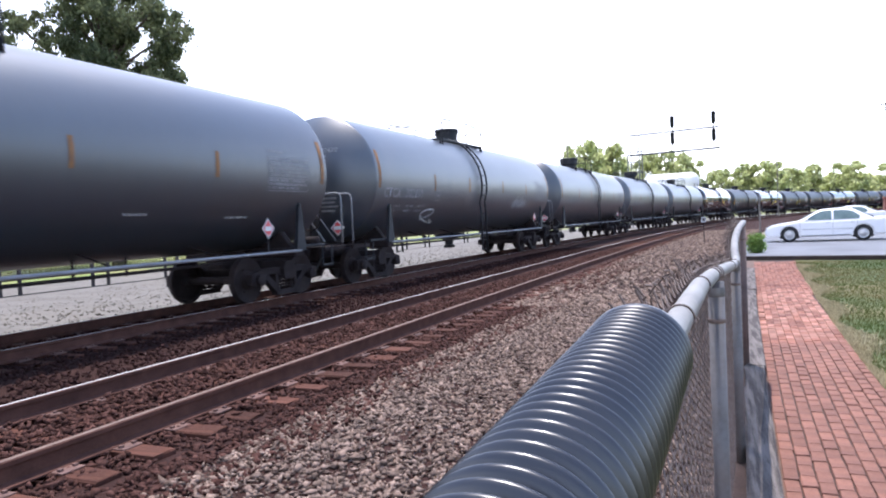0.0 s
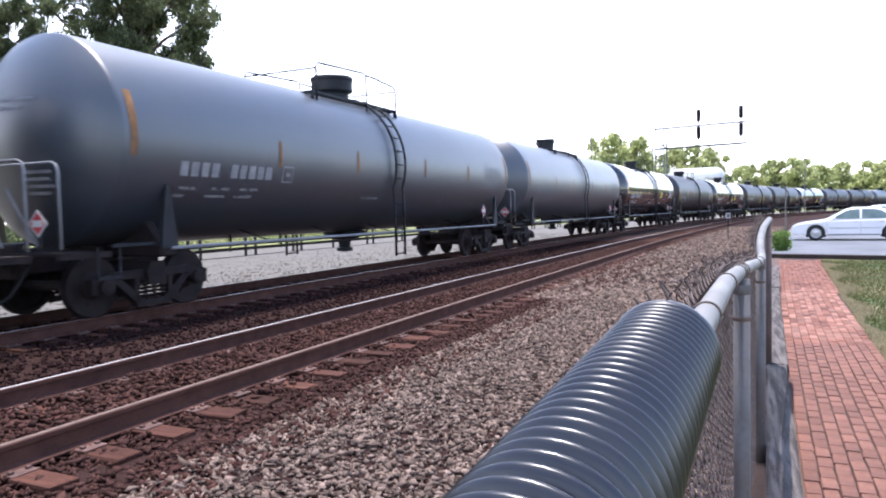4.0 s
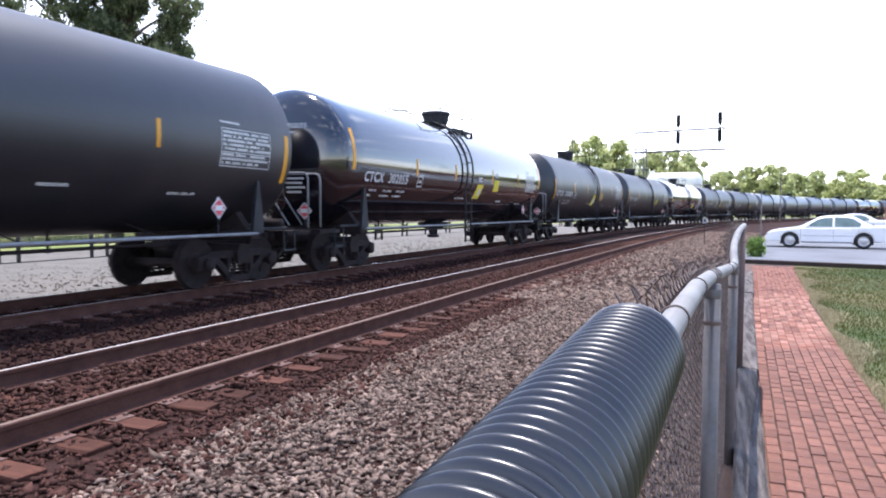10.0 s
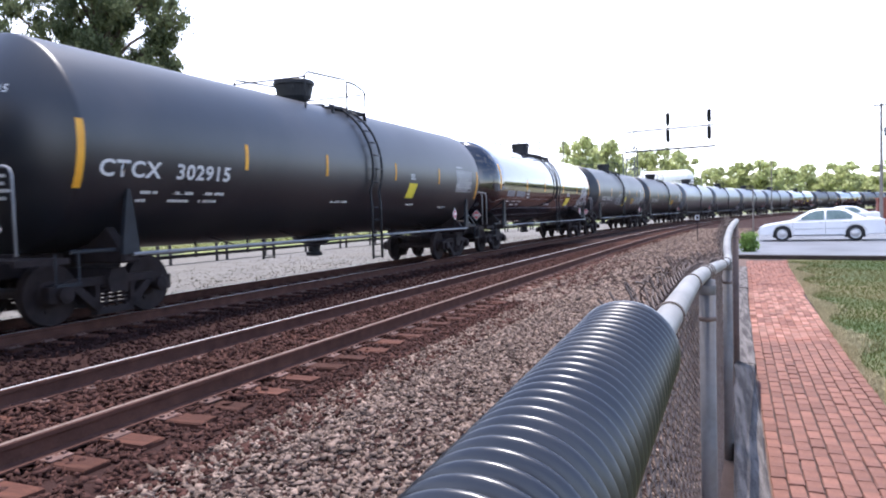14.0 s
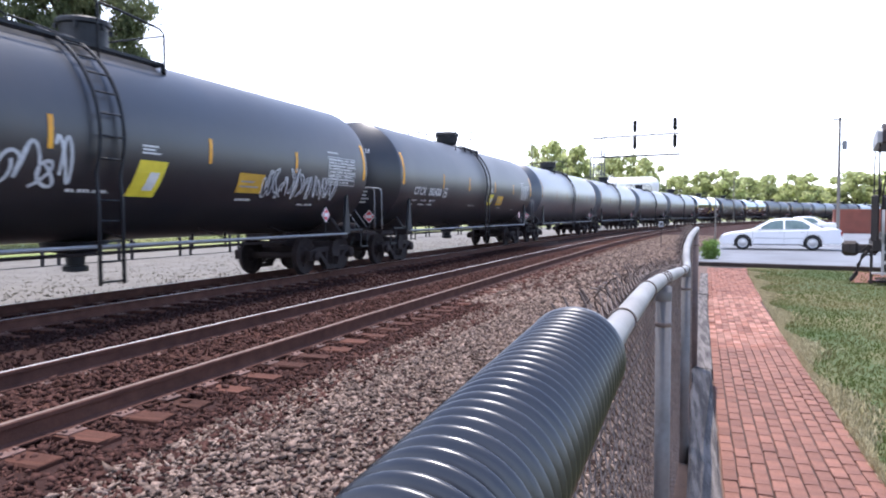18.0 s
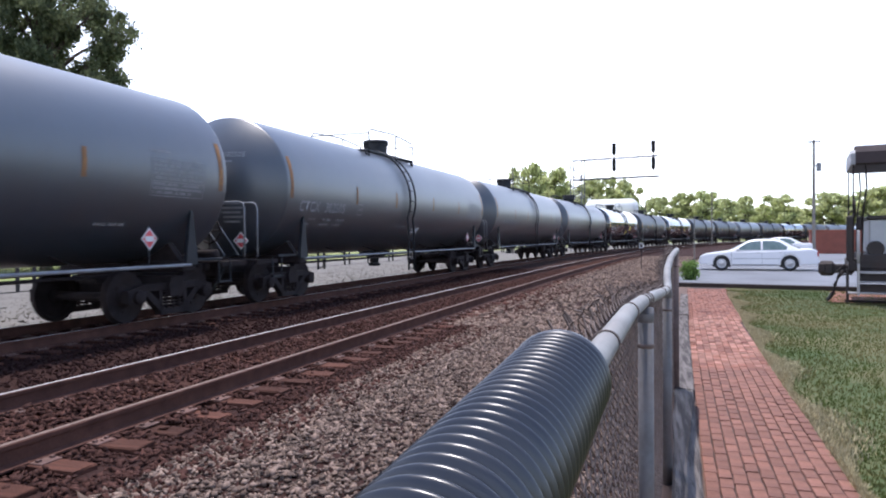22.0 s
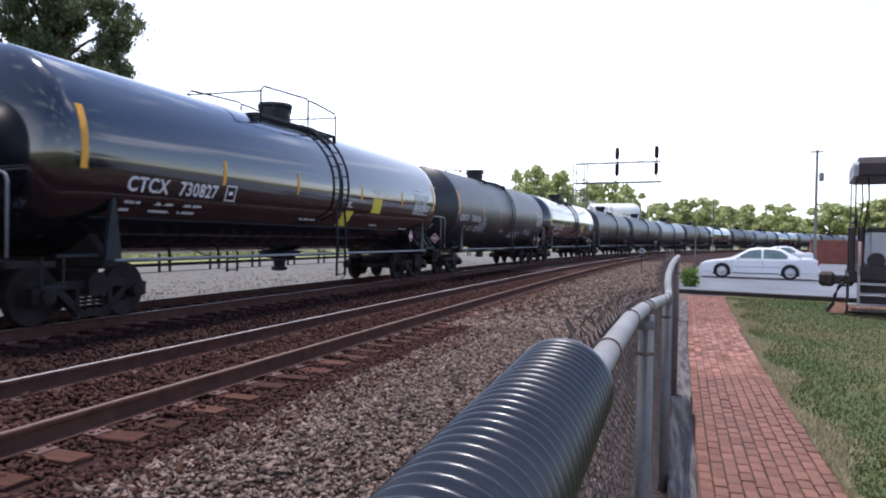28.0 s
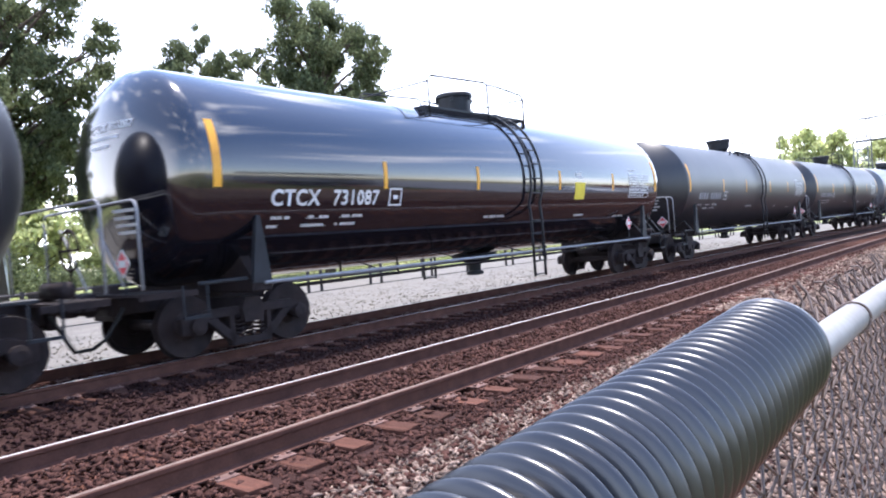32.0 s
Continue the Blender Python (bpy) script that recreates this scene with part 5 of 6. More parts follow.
def build_truck(parent, y):
    tk = part("truck", prism(B(), [(-0.16, 0.42), (0.16, 0.42), (0.2, 0.62), (0.12, 0.78), (-0.12, 0.78), (-0.2, 0.62)], "X", -1.15, 1.15), M_STEEL_DARK, parent, "dark cast steel truck")
    tk.location = (0, y, 0)
    for x in (-1.0, 1.0):
        part("side_frame", sideframe(x, 1), M_STEEL_DARK, tk, "dusty cast side frame")
        for dy in (-0.17, 0.0, 0.17):
            bm = B()
            pts = [(x + 0.07 * math.cos(t), dy + 0.07 * math.sin(t), 0.21 + 0.3 * t / (10 * math.pi)) for t in [k * math.pi / 4 for k in range(41)]]
            pipe(bm, pts, 0.017, 4)
            part("spring", bm, M_STEEL_DARK, tk)
        for dy in (-0.89, 0.89):
            bm = B()
            lathe(bm, [(0.03, 0.0), (0.11, 0.0), (0.12, 0.05), (0.12, 0.14), (0.06, 0.16)], "X", 14, (x * 1.0 if x > 0 else x - 0.16, dy, 0.457))
            part("bearing_cap", bm, M_STEEL_DARK, tk)
    sets = []
    for dy in (-0.89, 0.89):
        bm = B()
        rod(bm, (-0.98, 0, 0), (0.98, 0, 0), 0.08, 12)
        for x, s in ((-0.7525, -1), (0.7525, 1)):
            lathe(bm, [(0.10, -0.09 * s), (0.14, -0.06 * s), (0.16, -0.01 * s), (0.36, 0.03 * s), (0.40, -0.045 * s), (0.457, -0.055 * s), (0.462, 0.02 * s), (0.465, 0.05 * s - 0.1 * s), (0.44, 0.065 * s), (0.37, 0.06 * s),
                       (0.2, 0.03 * s), (0.13, 0.08 * s)], "X", 28, (x, 0, 0))
        for k in range(3):
            a = k * 2.0944
            box(bm, (0.80, 0.25 * math.cos(a), 0.25 * math.sin(a)), (0.02, 0.05, 0.05))
        ws = part("wheelset", bm, M_STEEL_DARK, tk, "dark steel wheels on an axle")
        ws.location = (0, dy, 0.457)
        sets.append(ws)
    return sets


def build_tank_car(material, finish_label, top_style, dome_y, ladder_y, plus=0.0, drop=0.0, late=0.0):
    car = thing("tank_car", (0, 0, 0), 0, finish_label, "tank car", "tank cars of the train")
    tank = part("tank", tank_mesh(material, plus), None, car, "cylindrical steel shell with domed ends")
    # valve housing, platform and railings on top
    bm = B()
    if top_style == "round":
        lathe(bm, [(0.27, 3.95), (0.27, 4.2), (0.33, 4.25), (0.40, 4.34), (0.45, 4.6), (0.49, 4.62), (0.49, 4.69), (0.46, 4.72), (0.1, 4.74)], "Z", 28, (0, dome_y, 0))
    elif top_style == "drum":
        lathe(bm, [(0.40, 3.95), (0.40, 4.36), (0.44, 4.40), (0.50, 4.44), (0.50, 4.68), (0.52, 4.70), (0.52, 4.76), (0.48, 4.79), (0.1, 4.81)], "Z", 28, (0, dome_y, 0))
    else:
        lathe(bm, [(0.38, 3.95), (0.38, 4.6), (0.43, 4.62), (0.43, 4.68), (0.40, 4.71), (0.1, 4.73)], "Z", 28, (0, dome_y, 0))
    dome = part("valve_housing", bm, M_FITTING, car, "round black valve housing")
    for a in range(6):
        bm = B()
        box(bm, (0.43 * math.cos(a * 1.047), dome_y + 0.43 * math.sin(a * 1.047), 4.56), (0.05, 0.05, 0.09))
        part("lid_clamp", bm, M_FITTING, dome)
    bm = B()
    lathe(bm, [(0.22, 3.95), (0.22, 4.2), (0.27, 4.21), (0.27, 4.27), (0.05, 4.3)], "Z", 18, (0, dome_y + 0.85, 0))
    part("manway", bm, M_FITTING, car)
    bm = B()
    rod(bm, (0, dome_y - 0.8, 3.9), (0, dome_y - 0.8, 4.16), 0.12, 12)
    lathe(bm, [(0.16, 4.16), (0.18, 4.2), (0.10, 4.28)], "Z", 12, (0, dome_y - 0.8, 0))
    part("safety_valve", bm, M_FITTING, car)
    back, mid, plank = (-1.5, 0.3, -0.3) if top_style == "round" else (-2.3, -0.25, -2.4)
    for sx in (-1, 1):
        bm = B()
        box(bm, (sx * 0.72, plank, 4.06), (0.5, 0.05, 0.06))
        walkway = part("walkway", bm, M_FITTING, car, "black grating walkway")
        part("cross_bar", box(B(), (sx * 0.72, 1.2, 4.06), (0.5, 0.05, 0.06)), M_FITTING, walkway)
        for k in range(6):
            part("slat", box(B(), (sx * (0.5 + k * 0.08), plank / 2 + 0.6, 4.08), (0.035, 1.2 - plank, 0.05)), M_FITTING, walkway)
        for y in (plank, 1.2):
            part("bracket", box(B(), (sx * 0.93, y, 3.9), (0.05, 0.06, 0.36)), M_FITTING, walkway)
        bm = B()
        x = sx * 0.97
        pipe(bm, [(x, back, 3.78), (x, back, 4.6), (x, back + 0.1, 4.7), (x, mid - 0.1, 4.78), (x, mid, 4.74), (x, mid, 3.72)], 0.021, 6)
        part("handrail", bm, M_FITTING, car, "thin black handrail", True)
        bm = B()
        pipe(bm, [(x, 1.2, 3.72), (x, 1.2, 4.58), (x, 1.1, 4.66), (x, mid + 0.4, 4.74), (x, mid + 0.05, 4.75)], 0.021, 6)
        part("handrail", bm, M_FITTING, car, "thin black handrail", True)
        for y, z in ((1.2, 4.56), (back, 4.58)):
            part("cross_rail", rod(B(), (x, y, z), (0, y, z), 0.018, 6), M_FITTING, car, "thin black cross bar", True)
        # ladder over the shell
        lad = B()
        for y in (ladder_y, ladder_y + 0.45):
            pts = [(sx * 1.62, y, 0.42), (sx * 1.62, y, 1.7)]
            for i in range(14):
                a = radians(-20 + 92 * i / 13)
                pts.append((sx * (TANK_R + 0.09) * math.cos(a), y, TANK_Z + (TANK_R + 0.09) * math.sin(a)))
            pipe(lad, pts, 0.03, 6)
        for i in range(5):
            rod(lad, (sx * 1.60, ladder_y, 0.46 + 0.3 * i), (sx * 1.60, ladder_y + 0.45, 0.46 + 0.3 * i), 0.016, 6)
        for i in range(8):
            a = radians(-12 + 78 * i / 7)
            p = ((TANK_R + 0.09) * math.cos(a) * sx, TANK_Z + (TANK_R + 0.09) * math.sin(a))
            rod(lad, (p[0], ladder_y, p[1]), (p[0], ladder_y + 0.45, p[1]), 0.016, 6)
        part("ladder", lad, M_FITTING, car, "black side ladder", True)
        bm = B()
        rod(bm, (sx * 1.46, -6.97, 0.98), (sx * 1.46, 6.97, 0.98), 0.028, 8)
        part("side_rail", bm, M_STEEL_GREY, car, "long horizontal handhold rail")
        for y in (-4.6, -2.3, 0.0, 2.3, 4.6):
            part("rail_bracket", rod(B(), (sx * 1.46, y, 0.98), (sx * 0.72, y, 1.2), 0.014, 6), M_STEEL_DARK, car)
        for sy in (-1, 1):
            bm = B()
            o = plus if sy > 0 else 0.0
            prism(bm, [(sy * 6.83 + o, 0.98), (sy * 7.16 + o, 0.98), (sy * 7.13 + o, 1.3), (sy * 7.03 + o, 1.95), (sy * 6.97 + o, 1.95)], "X", sx * 1.40, sx * 1.47)
            part("body_strut", bm, M_FITTING, car, "tapered tank support")
            bm = B()
            rod(bm, (sx * 1.38, sy * 7.98, 1.06), (sx * 1.36, sy * 7.2, 1.06), 0.03, 6)
            box(bm, (sx * 1.4, sy * 8.05, 0.62), (0.05, 0.4, 0.04))
            rod(bm, (sx * 1.4, sy * 7.87, 0.62), (sx * 1.4, sy * 7.87, 1.05), 0.018, 6)
            rod(bm, (sx * 1.4, sy * 8.23, 0.62), (sx * 1.4, sy * 8.23, 1.05), 0.018, 6)
            part("corner_step", bm, M_FITTING, car)
    sets = []
    for sy in (-1, 1):
        bm = B()
        box(bm, (0, sy * 6.97, 0.95), (2.86, 0.34, 0.2), bevel=0.03)
        prism(bm, [(-1.3, 1.02), (1.3, 1.02), (1.0, 1.4), (0.6, 1.12), (-0.6, 1.12), (-1.0, 1.4)], "Y", sy * 6.97 - 0.08, sy * 6.97 + 0.08)
        part("bolster", bm, M_STEEL_DARK, car)
        bm = B()
        box(bm, (0, sy * 7.35, 0.86), (0.42, 2.6, 0.36), bevel=0.02)
        box(bm, (0, sy * 8.58, 0.87), (0.6, 0.12, 0.5), bevel=0.02)
        part("draft_sill", bm, M_STEEL_DARK, car)
        bm = B()
        box(bm, (0, sy * 8.58, 0.876), (0.16, 0.5, 0.16), bevel=0.03)
        box(bm, (0.06, sy * 8.88, 0.876), (0.3, 0.26, 0.28), bevel=0.06)
        part("coupler", bm, M_STEEL_DARK, car, "rusty knuckle coupler")
        bm = B()
        pipe(bm, [(0.35, sy * 8.52, 0.8), (0.34, sy * 8.64, 0.6), (0.28, sy * 8.76, 0.4), (0.15, sy * 8.88, 0.28), (0.0, sy * 9.0, 0.26)], 0.028, 6)
        part("air_hose", bm, M_TYRE, car, "hanging rubber hose", True)
        bm = B()
        for k in range(5):
            box(bm, (0, sy * (8.24 + k * 0.13), 0.98), (2.8, 0.09, 0.035))
        for x in (-1.36, 1.36):
            box(bm, (x, sy * 8.4, 0.95), (0.06, 0.8, 0.08))
        part("end_platform", bm, M_STEEL_DARK, car, "slatted end platform")
        bm = B()
        y = sy * 8.76
        pipe(bm, [(-1.38, y, 1.05), (-1.38, y, 2.08), (-1.34, y, 2.17), (-1.26, y, 2.2), (1.26, y, 2.2), (1.34, y, 2.17), (1.38, y, 2.08), (1.38, y, 1.05)], 0.02, 8)
        rod(bm, (0.9, y, 1.1), (0.3, y, 1.9), 0.016, 6)
        part("end_handrail", bm, M_STEEL_GREY, car, "bent pipe handrail across the end", True)
        sets.append(build_truck(car, sy * 6.97))
        # hazard placards: one on the side, one by the end
        for c, axis, d in (((1.475, 5.9 + plus + late, 1.45), "X", 1) if sy > 0 else ((1.0, -8.80, 1.4), "Y", -1),):
            bm = B()
            diamond(bm, c, 0.19, axis, d)
            pl = part("placard", bm, M_WHITE_MARK, car, "red and white hazard diamond")
            bm = B()
            diamond(bm, Vector(c) + (Vector((0.003, 0, 0)) if axis == "X" else Vector((0, 0.003 * d, 0))), 0.155, axis, d)
            part("placard_ink", bm, M_RED, pl, "red diamond")
            bm = B()
            o = Vector((0.011, 0, 0)) if axis == "X" else Vector((0, 0.011 * d, 0))
            if axis == "X":
                box(bm, Vector(c) + o, (0.004, 0.20, 0.09))
            else:
                box(bm, Vector(c) + o, (0.2, 0.004, 0.09))
            part("placard_label", bm, M_WHITE_MARK, pl, "white number panel")
        bm = B()
        if sy > 0:
            rod(bm, (1.46, 5.9 + plus + late, 0.98), (1.46, 5.9 + plus + late, 1.66), 0.014, 6)
        else:
            rod(bm, (1.0, -8.785, 0.98), (1.0, -8.785, 1.6), 0.014, 6)
        part("placard_holder", bm, M_FITTING, car)
    # brake gear at one end
    bm = B()
    lathe(bm, [(0.04, 0), (0.11, 0.03), (0.11, 0.6), (0.04, 0.63)], "X", 14, (0.25, 8.55, 1.13))
    part("air_reservoir", bm, M_STEEL_DARK, car, "dark air reservoir", True)
    bm = B()
    pipe(bm, [(0.55 + 0.26 * math.cos(t), 8.74, 1.62 + 0.26 * math.sin(t)) for t in [2 * math.pi * j / 18 for j in range(19)]], 0.018, 6)
    rod(bm, (0.3, 8.74, 1.62), (0.8, 8.74, 1.62), 0.014, 6)
    rod(bm, (0.55, 8.74, 1.0), (0.55, 8.74, 1.9), 0.016, 6)
    part("brake_wheel", bm, M_STEEL_DARK, car, "hand brake wheel", True)
    bm = B()
    lathe(bm, [(0.55, 1.02), (0.5, 0.92), (0.34, 0.84), (0.16, 0.80), (0.14, 0.62), (0.2, 0.6), (0.2, 0.52), (0.05, 0.5)], "Z", 20, (0, 0.1, 0))
    part("bottom_outlet", bm, M_FITTING, car, "bottom outlet valve")
    bm = B()
    rod(bm, (0.5, -6.0, 0.82), (0.5, 6.0, 0.82), 0.03, 6)
    rod(bm, (-0.45, -4.8, 0.75), (-0.45, 4.8, 0.75), 0.025, 6)
    for y in (-4.6, -3.1, 2.4, 3.4):
        rod(bm, (0.5, y, 0.78), (0.5, y, 1.25), 0.025, 6)
    part("brake_rigging", bm, M_STEEL_DARK, car, "brake rods and levers")
    # marks on the near side
    for y, v0, v1, w in ((-7.7, -0.28, 0.68, 0.13), (-4.4, -0.28, 0.18, 0.09), (-1.7, -0.28, 0.18, 0.085), (1.6, -0.26, 0.18, 0.085), (4.45, -0.26, 0.18, 0.085), (7.7, -0.28, 0.64, 0.12)):
        y += plus if y > 7 else (-0.2 if drop and y < -7 else 0.0)
        v0, v1 = (v0 + drop, v1 + drop) if abs(y) > 7 else (v0, v1)
        part("reflective_strip", patch(B(), y - w / 2, y + w / 2, v0, v1, 0.005), M_ORANGE_OLD if material in (M_TANK_GREY, M_TANK_PALE) else M_ORANGE, car, "amber reflective strip")
    ink = M_FAINT_MARK if material in (M_TANK_GREY, M_TANK_PALE) else M_WHITE_MARK
    bm = B()
    lo, hi = 5.85 + plus + late, 7.2 + plus + late
    ys, vs = (lo, lo + 0.015, hi - 0.015, hi), (-0.46, -0.445, -0.33, -0.215, -0.2, -0.07, 0.06, 0.185, 0.2)
    grid = [[bm.verts.new(wrap(y, v, 0.005)) for v in vs] for y in ys]
    for j in range(3):
        for k in range(8):
            if j != 1 or k in (0, 3, 7):
                bm.faces.new((grid[j][k], grid[j + 1][k], grid[j + 1][k + 1], grid[j][k + 1]))
    block = part("data_block", bm, ink, car, "framed block of stencilled data")
    for k in range(8):
        v = 0.135 - k * 0.071 - (0.03 if k > 4 else 0)
        part("stencil_line", glyphs(lo + 0.04, hi - (0.04, 0.1, 0.04, 0.2, 0.04, 0.15, 0.04, 0.3)[k], v, 0.045, k), ink, block)
    part("stencil_line", glyphs(lo, lo + 0.5, 0.30, 0.035, 20), ink, block)
    for a, b, v in ((-6.75, -6.4, -0.74), (-6.1, -5.6, -0.74), (-5.4, -4.9, -0.74), (-6.8, -6.6, -0.88), (-6.15, -5.65, -0.88), (-5.45, -5.0, -0.88), (-1.3, -0.5, -0.86), (2.6, 3.1, -0.92), (4.9, 5.5, -1.0)):
        part("stencil_line", glyphs(a, b, v, 0.05, int(a * 7)), ink, car)
    for k, (x0, x1, z) in enumerate(((-0.1, 0.55, 3.12), (-0.1, 0.35, 3.0), (0.3, 0.75, 2.1), (0.3, 0.7, 2.0), (0.3, 0.75, 1.9), (0.3, 0.65, 1.8))):
        bm = B()
        row = [[bm.verts.new(head_place(x0 + (x1 - x0) * j / 8, z + dz, 0.006, material is M_TANK_GLOSS)) for dz in (0, 0.045)] for j in range(9)]
        for p, q in zip(row, row[1:]):
            bm.faces.new((p[0], q[0], q[1], p[1]))
        part("end_stencil", bm, ink, car, "stencilled line on the domed end")
    return car, sets


# kind of finish by car, counted from the one alongside at the start: g faded grey, b dull black, s glossy
FINISH = "geggh" + "sctcc" + "skbge" + "fgsds" + "bbgbs" + "bgsgb" + "gbggb" + "ggb"
MARKS = {1: "CTCX 302430", 2: "CTCX 736397", 4: "CTCX 301000", 5: "CTCX 731454", 6: "CTCX 303256", 7: "CTCX 302055", 8: "CTCX 302081", 9: "CTCX 302915", 11: "CTCX 301887",
         12: "CTCX 302438", 13: "CTCX 301175", 14: "CTCX 302505", 15: "CTCX 736366", 17: "CTCX 730827", 18: "CBTX 736956", 19: "CTCX 731087"}
# panels: start, foot, width, height, slant, kind (1 yellow, 2 old orange, 3 yellow with a white label)
PANELS = {5: ((2.35, -0.5, 0.5, 0.42, 0.0, 1), ), 7: ((0.1, -0.85, 0.55, 0.5, 0.14, 3), (1.8, -0.55, 0.5, 0.4, 0.0, 1)), 8: ((-0.35, -0.93, 0.62, 0.6, 0.14, 3), (1.5, -0.62, 0.62, 0.4, 0.0, 2)), 9: ((2.35, -0.72, 0.5, 0.42, 0.12, 1), ), 10: ((2.26, -0.94, 0.75, 0.42, 0.1, 1), ), 11: ((-0.2, -0.93, 0.62, 0.62, 0.14, 3), (2.49, -0.77, 0.85, 0.4, 0.0, 2)),
          12: ((0.9, -0.8, 0.5, 0.45, 0.12, 3), (2.1, -0.8, 0.85, 0.42, 0.06, 2)), 17: ((0.6, -1.0, 0.55, 0.45, 0.12, 1), (2.35, -0.55, 0.6, 0.42, 0.0, 1)), 19: ((2.35, -0.5, 0.5, 0.42, 0.0, 1), )}
# scrawls: start, foot, width, height, number of strokes
TAGS = {1: ((-4.9, -1.35, 1.1, 0.85, 1), (3.0, -0.8, 1.6, 0.45, 8)), 10: ((4.91, -0.95, 2.3, 0.5, 13), ), 11: ((-2.75, -0.82, 1.5, 0.72, 5), (3.3, -0.85, 3.1, 0.7, 16)),
        14: ((0.1, -1.15, 0.7, 0.3, 4), ), 18: ((-5.1, -1.0, 1.3, 0.5, 8), (0.9, -1.25, 2.2, 0.45, 12), (3.6, -1.05, 1.6, 0.45, 9))}
LABELS = {"e": "faded grey-black tank car with scrawled graffiti", "f": "faded grey-black tank car with a narrow valve housing", "g": "faded grey-black tank car with amber reflective strips", "b": "dull black tank car with white lettering", "s": "glossy black tank car reflecting the sky",
          "h": "faded grey-black tank car with a straight-sided valve housing",
          "t": "glossy black tank car with two yellow panels", "c": "dull black tank car with low-set reflective strips",
          "k": "dull black tank car with white scrawled graffiti and a yellow panel", "d": "dull black tank car with stencilled numbers and chalky graffiti"}
MASTERS, CARS, WHEELSETS = {}, [], []
for i, kind in enumerate(FINISH):
    if kind not in MASTERS:
        car, sets = build_tank_car({"g": M_TANK_GREY, "e": M_TANK_GREY, "f": M_TANK_GREY, "h": M_TANK_PALE, "k": M_TANK_BLACK, "c": M_TANK_BLACK, "t": M_TANK_GLOSS, "d": M_TANK_BLACK, "b": M_TANK_BLACK, "s": M_TANK_GLOSS}[kind], LABELS[kind], *{"g": ("drum", -0.25, -0.15), "e": ("square", 0.3, -0.82), "f": ("square", -0.72, 0.08), "h": ("square", -0.8, 0.15), "k": ("square", 0.4, -0.95), "c": ("round", -0.5, 0.2, 0.0, -0.42), "t": ("round", 0.3, -0.98, -0.38), "d": ("square", -0.8, 0.2, -0.25, 0.0, 0.45), "b": ("round", 0.15, 0.2), "s": ("square", -0.2, 0.15, -0.38)}[kind])
        MASTERS[kind] = (car, list(car.children_recursive))
    else:
        car = None
    CARS.append(car)
for i, kind in enumerate(FINISH):
    if CARS[i] is None:
        CARS[i] = copy_thing(MASTERS[kind][0], Matrix())
bar_mesh, square_mesh = {}, {}
for i, car in enumerate(CARS):
    faint = FINISH[i] in "ghef"
    mm = M_FAINT_MARK if faint else M_WHITE_MARK
    if i != 9:
        if faint not in square_mesh:
            bm = B()
            for a, b, v0, v1 in ((-4.3, -3.98, -0.30, -0.27), (-4.3, -3.98, -0.58, -0.55), (-4.3, -4.27, -0.55, -0.30), (-4.01, -3.98, -0.55, -0.30), (-4.2, -4.08, -0.46, -0.39)):
                patch(bm, a, b, v0, v1, 0.005, 1)
            square_mesh[faint] = finish(bm, "square_stencil", mm)
        part("square_stencil", square_mesh[faint], None, car, "square stencilled mark")
    if i in MARKS:
        y0, v0 = {1: (-7.45, -0.5), 8: (-7.58, -0.5), 6: (-7.25, -0.52), 7: (-7.15, -0.52), 9: (-7.58, -0.5), 13: (-7.1, -0.5), 14: (-7.3, -0.545), 18: (-7.5, -0.5)}.get(i, (-6.8, -0.545))
        w = 2.75 if i in (8, 9, 18) else 1.9 if i == 13 else 2.25
        initials, number = MARKS[i].split(" ")
        part("lettering", text_mesh(initials, 0.24, y0, v0, mm, 0.42 * w), None, car, "stencilled initials")
        part("lettering", text_mesh(number, 0.24, y0 + 0.54 * w, v0, mm, 0.46 * w), None, car, "stencilled car number")
        part("end_lettering", text_mesh(MARKS[i], 0.11, -0.15, 3.24, mm, 0.95, True, FINISH[i] in "ts"), None, car, "small car number on the domed end")
    else:
        if faint not in bar_mesh:
            bm = B()
            for k in range(10):
                if k != 4:
                    patch(bm, -6.8 + 0.225 * k, -6.8 + 0.225 * k + 0.16, -0.54, -0.31, 0.005, 1)
            bar_mesh[faint] = finish(bm, "lettering", M_FAINT_MARK)
        part("lettering", bar_mesh[faint], None, car, "faded car number")
    for y, v, w, h, slant, style in PANELS.get(i, ()):
        panel = part("inspection_panel", patch(B(), y, y + w, v, v + h, 0.005, 3, slant), M_PANEL_OLD if style == 2 else M_YELLOW, car, "faded orange stencil panel" if style == 2 else "yellow stencil panel")
        if style == 3:
            part("paper_label", patch(B(), y + 0.5 * w, y + 0.85 * w, v + 0.12, v + 0.7 * h, 0.008, 2, slant * 0.6), M_WHITE_MARK, panel, "white paper label")
        for k in range(3 if style != 2 else 2):
            part("stencil_line", patch(B(), y + 0.1 * w + slant * 0.7, y + (0.8, 0.6, 0.7)[k] * w + slant * 0.5, v + h + 0.1 + 0.055 * k if style != 2 else v + 0.12 + 0.1 * k,
                                       v + h + 0.13 + 0.055 * k if style != 2 else v + 0.15 + 0.1 * k, 0.008, 1), M_WHITE_MARK if style != 2 else M_FAINT_MARK, panel)
    rng = random.Random(100 + i)
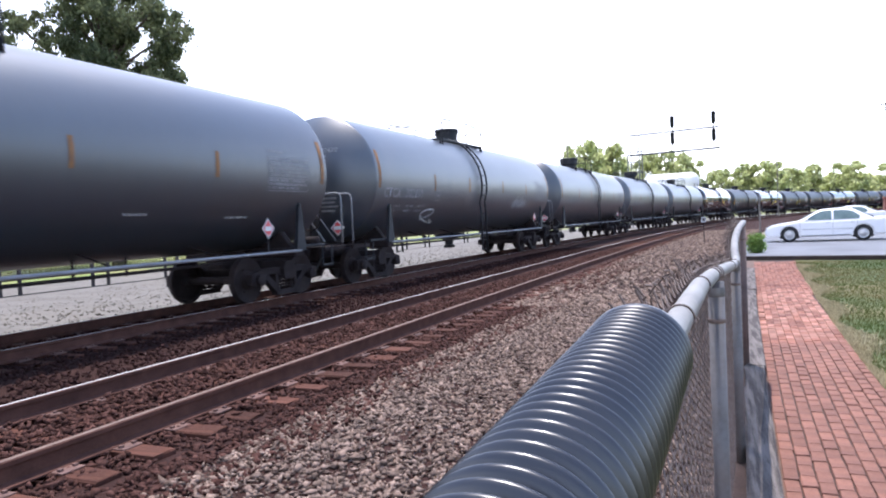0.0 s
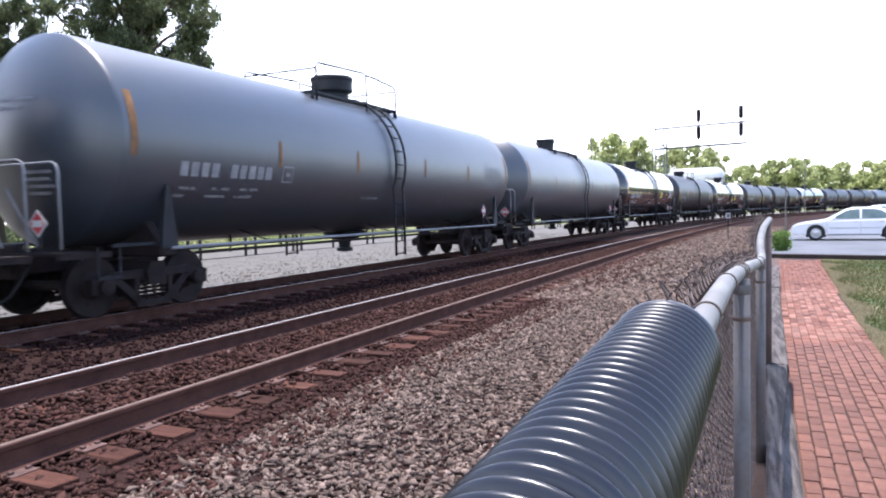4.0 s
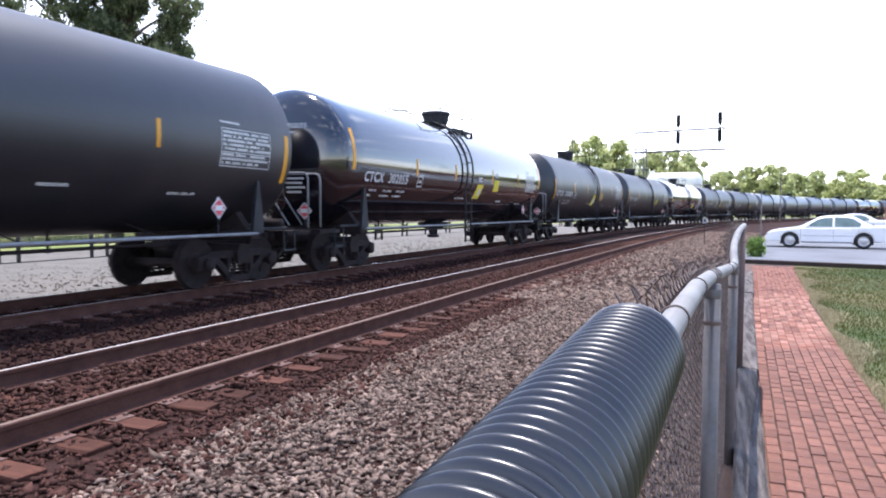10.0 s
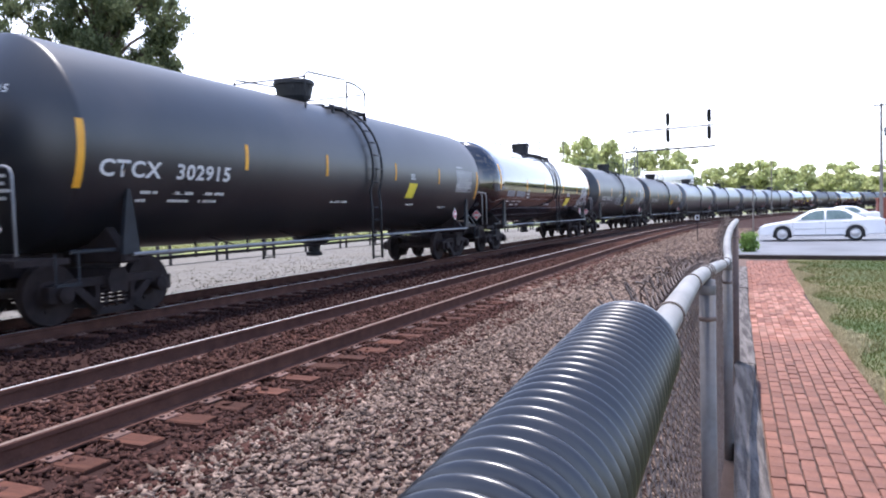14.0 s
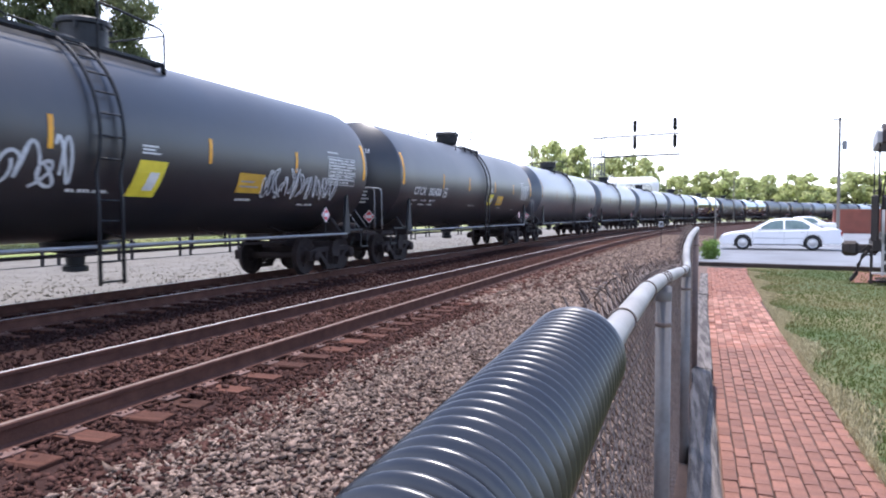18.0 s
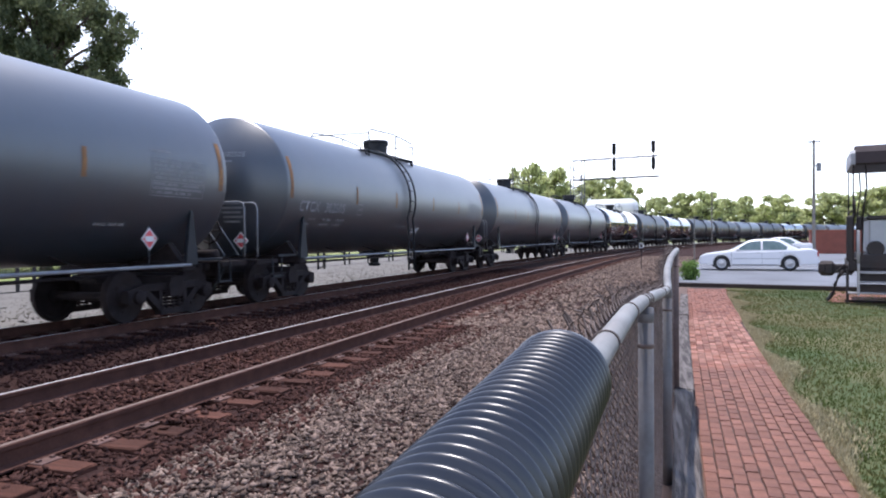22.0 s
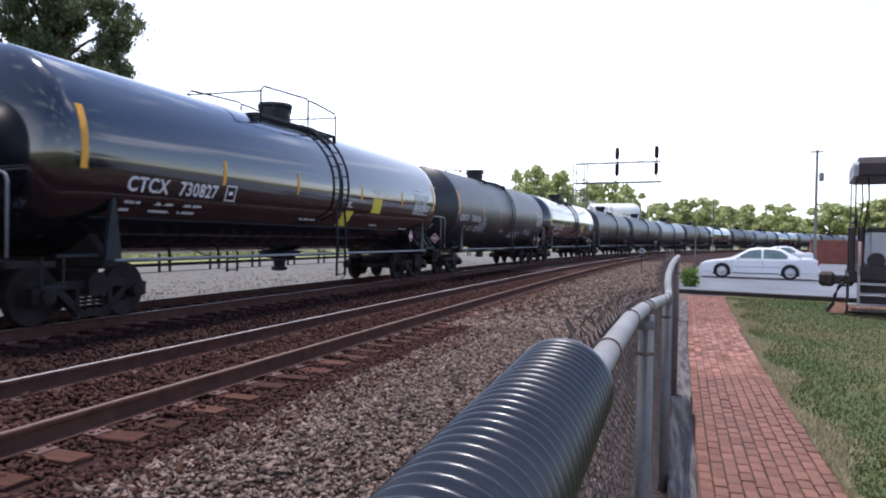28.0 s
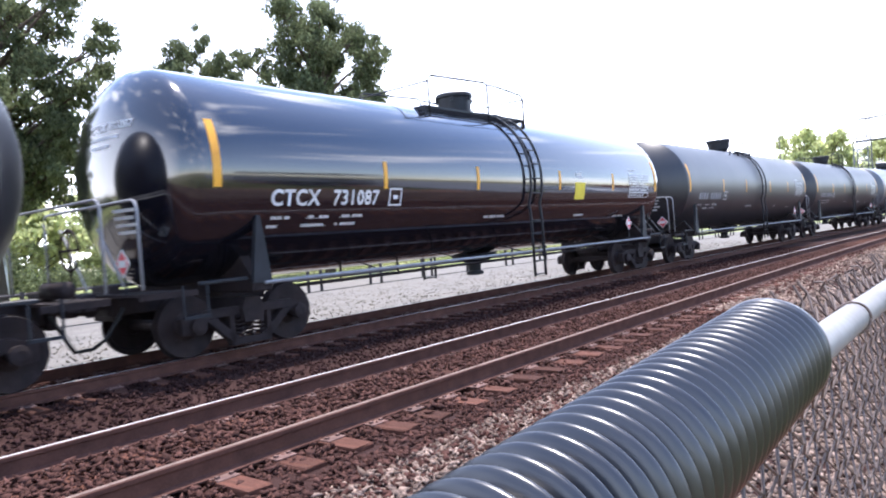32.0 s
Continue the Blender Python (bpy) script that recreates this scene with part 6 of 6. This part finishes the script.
    for y, v, w, h, n in TAGS.get(i, ()):
        # looping hand-drawn strokes, one ribbon to a letter
        for k in range(n):
            y0 = y + w * k / n
            ww, hh = w / n * rng.uniform(0.6, 1.1), h * rng.uniform(0.5, 1.0)
            p1, p2, f1, f2 = rng.uniform(0, 6.3), rng.uniform(0, 6.3), rng.choice((1, 1.5, 2)), rng.choice((1, 1.5))
            pts = []
            for q in range(25):
                u = q / 24
                pts.append((y0 + ww * (0.5 + 0.25 * (2 * u - 1) + 0.5 * math.sin(6.283 * f1 * u + p1)), v + h * 0.08 * (k % 3) + hh * (0.5 + 0.5 * math.sin(6.283 * f2 * u + p2))))
            bm = B()
            prev = None
            for q in range(25):
                (ya, va), (yb, vb) = pts[max(0, q - 1)], pts[min(24, q + 1)]
                d = Vector((yb - ya, vb - va))
                d = d.normalized() if d.length > 1e-6 else Vector((1, 0))
                r = 0.016 if n > 5 else 0.028
                ca, cb2 = pts[q][0] - d.y * r, pts[q][1] + d.x * r
                cc, cd = pts[q][0] + d.y * r, pts[q][1] - d.x * r
                cur = (bm.verts.new(wrap(ca, cb2, 0.006)), bm.verts.new(wrap(cc, cd, 0.006)))
                if prev:
                    bm.faces.new((prev[0], prev[1], cur[1], cur[0]))
                prev = cur
            part("graffiti", bm, M_SPRAY, car, "pale scrawled graffiti stroke")


# ---- brick paving ----
def brick_mesh(seed):
    rng = random.Random(seed)
    bm = B()
    box(bm, (0, 0, 0), (0.0868, 0.1845, 0.05), bevel=0.006)
    for v in bm.verts:
        v.co += Vector((rng.uniform(-0.0025, 0.0025), rng.uniform(-0.003, 0.003), rng.uniform(-0.0015, 0.0015)))
    return finish(bm, "brick", M_BRICK)


BRICKS = [brick_mesh(i) for i in range(6)]
rng = random.Random(8)
pal_v, pal_f, far_v, far_f = [], [], [], []
cube_v = [(-0.044, -0.0935, 0), (0.044, -0.0935, 0), (0.044, 0.0935, 0), (-0.044, 0.0935, 0), (-0.047, -0.097, -0.02), (0.047, -0.097, -0.02), (0.047, 0.097, -0.02), (-0.047, 0.097, -0.02)]
cube_f = [(0, 1, 2, 3), (4, 5, 1, 0), (5, 6, 2, 1), (6, 7, 3, 2), (7, 4, 0, 3)]
for col in range(12):
    q = 3.3 - 70 * 0.194 + (0.097 if col % 2 else 0.0)
    while q < 24.2:
        off = PATH_LEFT + 0.05 + col * 0.0945
        if off + 0.03 > path_right(q):
            q += 0.194
            continue
        x, y, _ = track(q, off)
        yaw = heading(q) + rng.uniform(-2.4, 2.4)
        z = 0.02 + rng.uniform(-0.003, 0.003) + 0.004 * math.sin(3 * x + 1.3 * y)
        m = Matrix.Translation((x, y, z)) @ pose(0, 0, 0, rng.uniform(-1.6, 1.6), rng.uniform(-2.2, 2.2), yaw)
        if 3.5 < y < 9.4:
            o = part("brick", BRICKS[rng.randrange(6)], None, path)
            o.matrix_world = m @ Matrix.Translation((0, 0, -0.0245))
        else:
            pale = 9.6 < y < 15.5 and rng.random() < 0.55
            vs, fs = (pal_v, pal_f) if pale else (far_v, far_f)
            k = len(vs)
            vs += [m @ Vector(v) for v in cube_v]
            fs += [tuple(a + k for a in f) for f in cube_f]
        q += 0.194
part("brick_field", pydata("brick_field", far_v, far_f, M_BRICK_J), None, path, "further red pavers")
part("brick_field", pydata("brick_field", pal_v, pal_f, M_BRICK_PALE), None, path, "paler worn pavers")
for ob in path.children:
    if ob.name.startswith("brick_field"):
        tagged(ob, kind="stuff")


# ---- what moves: the train rolls towards the camera, slowly losing speed ----
def run(t):
    return 11.0632 * t - 0.0083868 * t ** 2 - 0.0003499 * t ** 3


def motions():
    ends = [0.0, 0.1, 0.3, 0.6]
    times = ends + [float(k) for k in range(1, 32)] + [32.0 - e for e in reversed(ends)]
    for i, car in enumerate(CARS):
        rows = []
        for t in times:
            mid = 14.652 - CAR_L / 2 + CAR_L * i - run(t)
            a, b = track(mid - 6.97, TRAIN_OFF, RAIL_Z), track(mid + 6.97, TRAIN_OFF, RAIL_Z)
            d = b - a
            c = (a + b) / 2
            rows.append((t, pose(c.x, c.y, c.z, 0, 0, math.degrees(math.atan2(-d.x, d.y)))))
        walk(car, rows)
    # all wheelsets turn alike: one keyed pair, whose keys the others share
    first = {}
    for car in CARS:
        for ob in car.children_recursive:
            if ob.name.split(".")[0] != "wheelset":
                continue
            side = ob.location.y > 0
            if side not in first:
                walk(ob, [(k / 30, pose(0, 0.89 if side else -0.89, 0.457, math.degrees(run(k / 30) / 0.457), 0, 0)) for k in range(961)])
                first[side] = ob
            else:
                src = first[side].animation_data
                ob.rotation_mode = "QUATERNION"
                ob.animation_data_create()
                ob.animation_data.action = src.action
                ob.animation_data.action_slot = src.action_slot


motions()
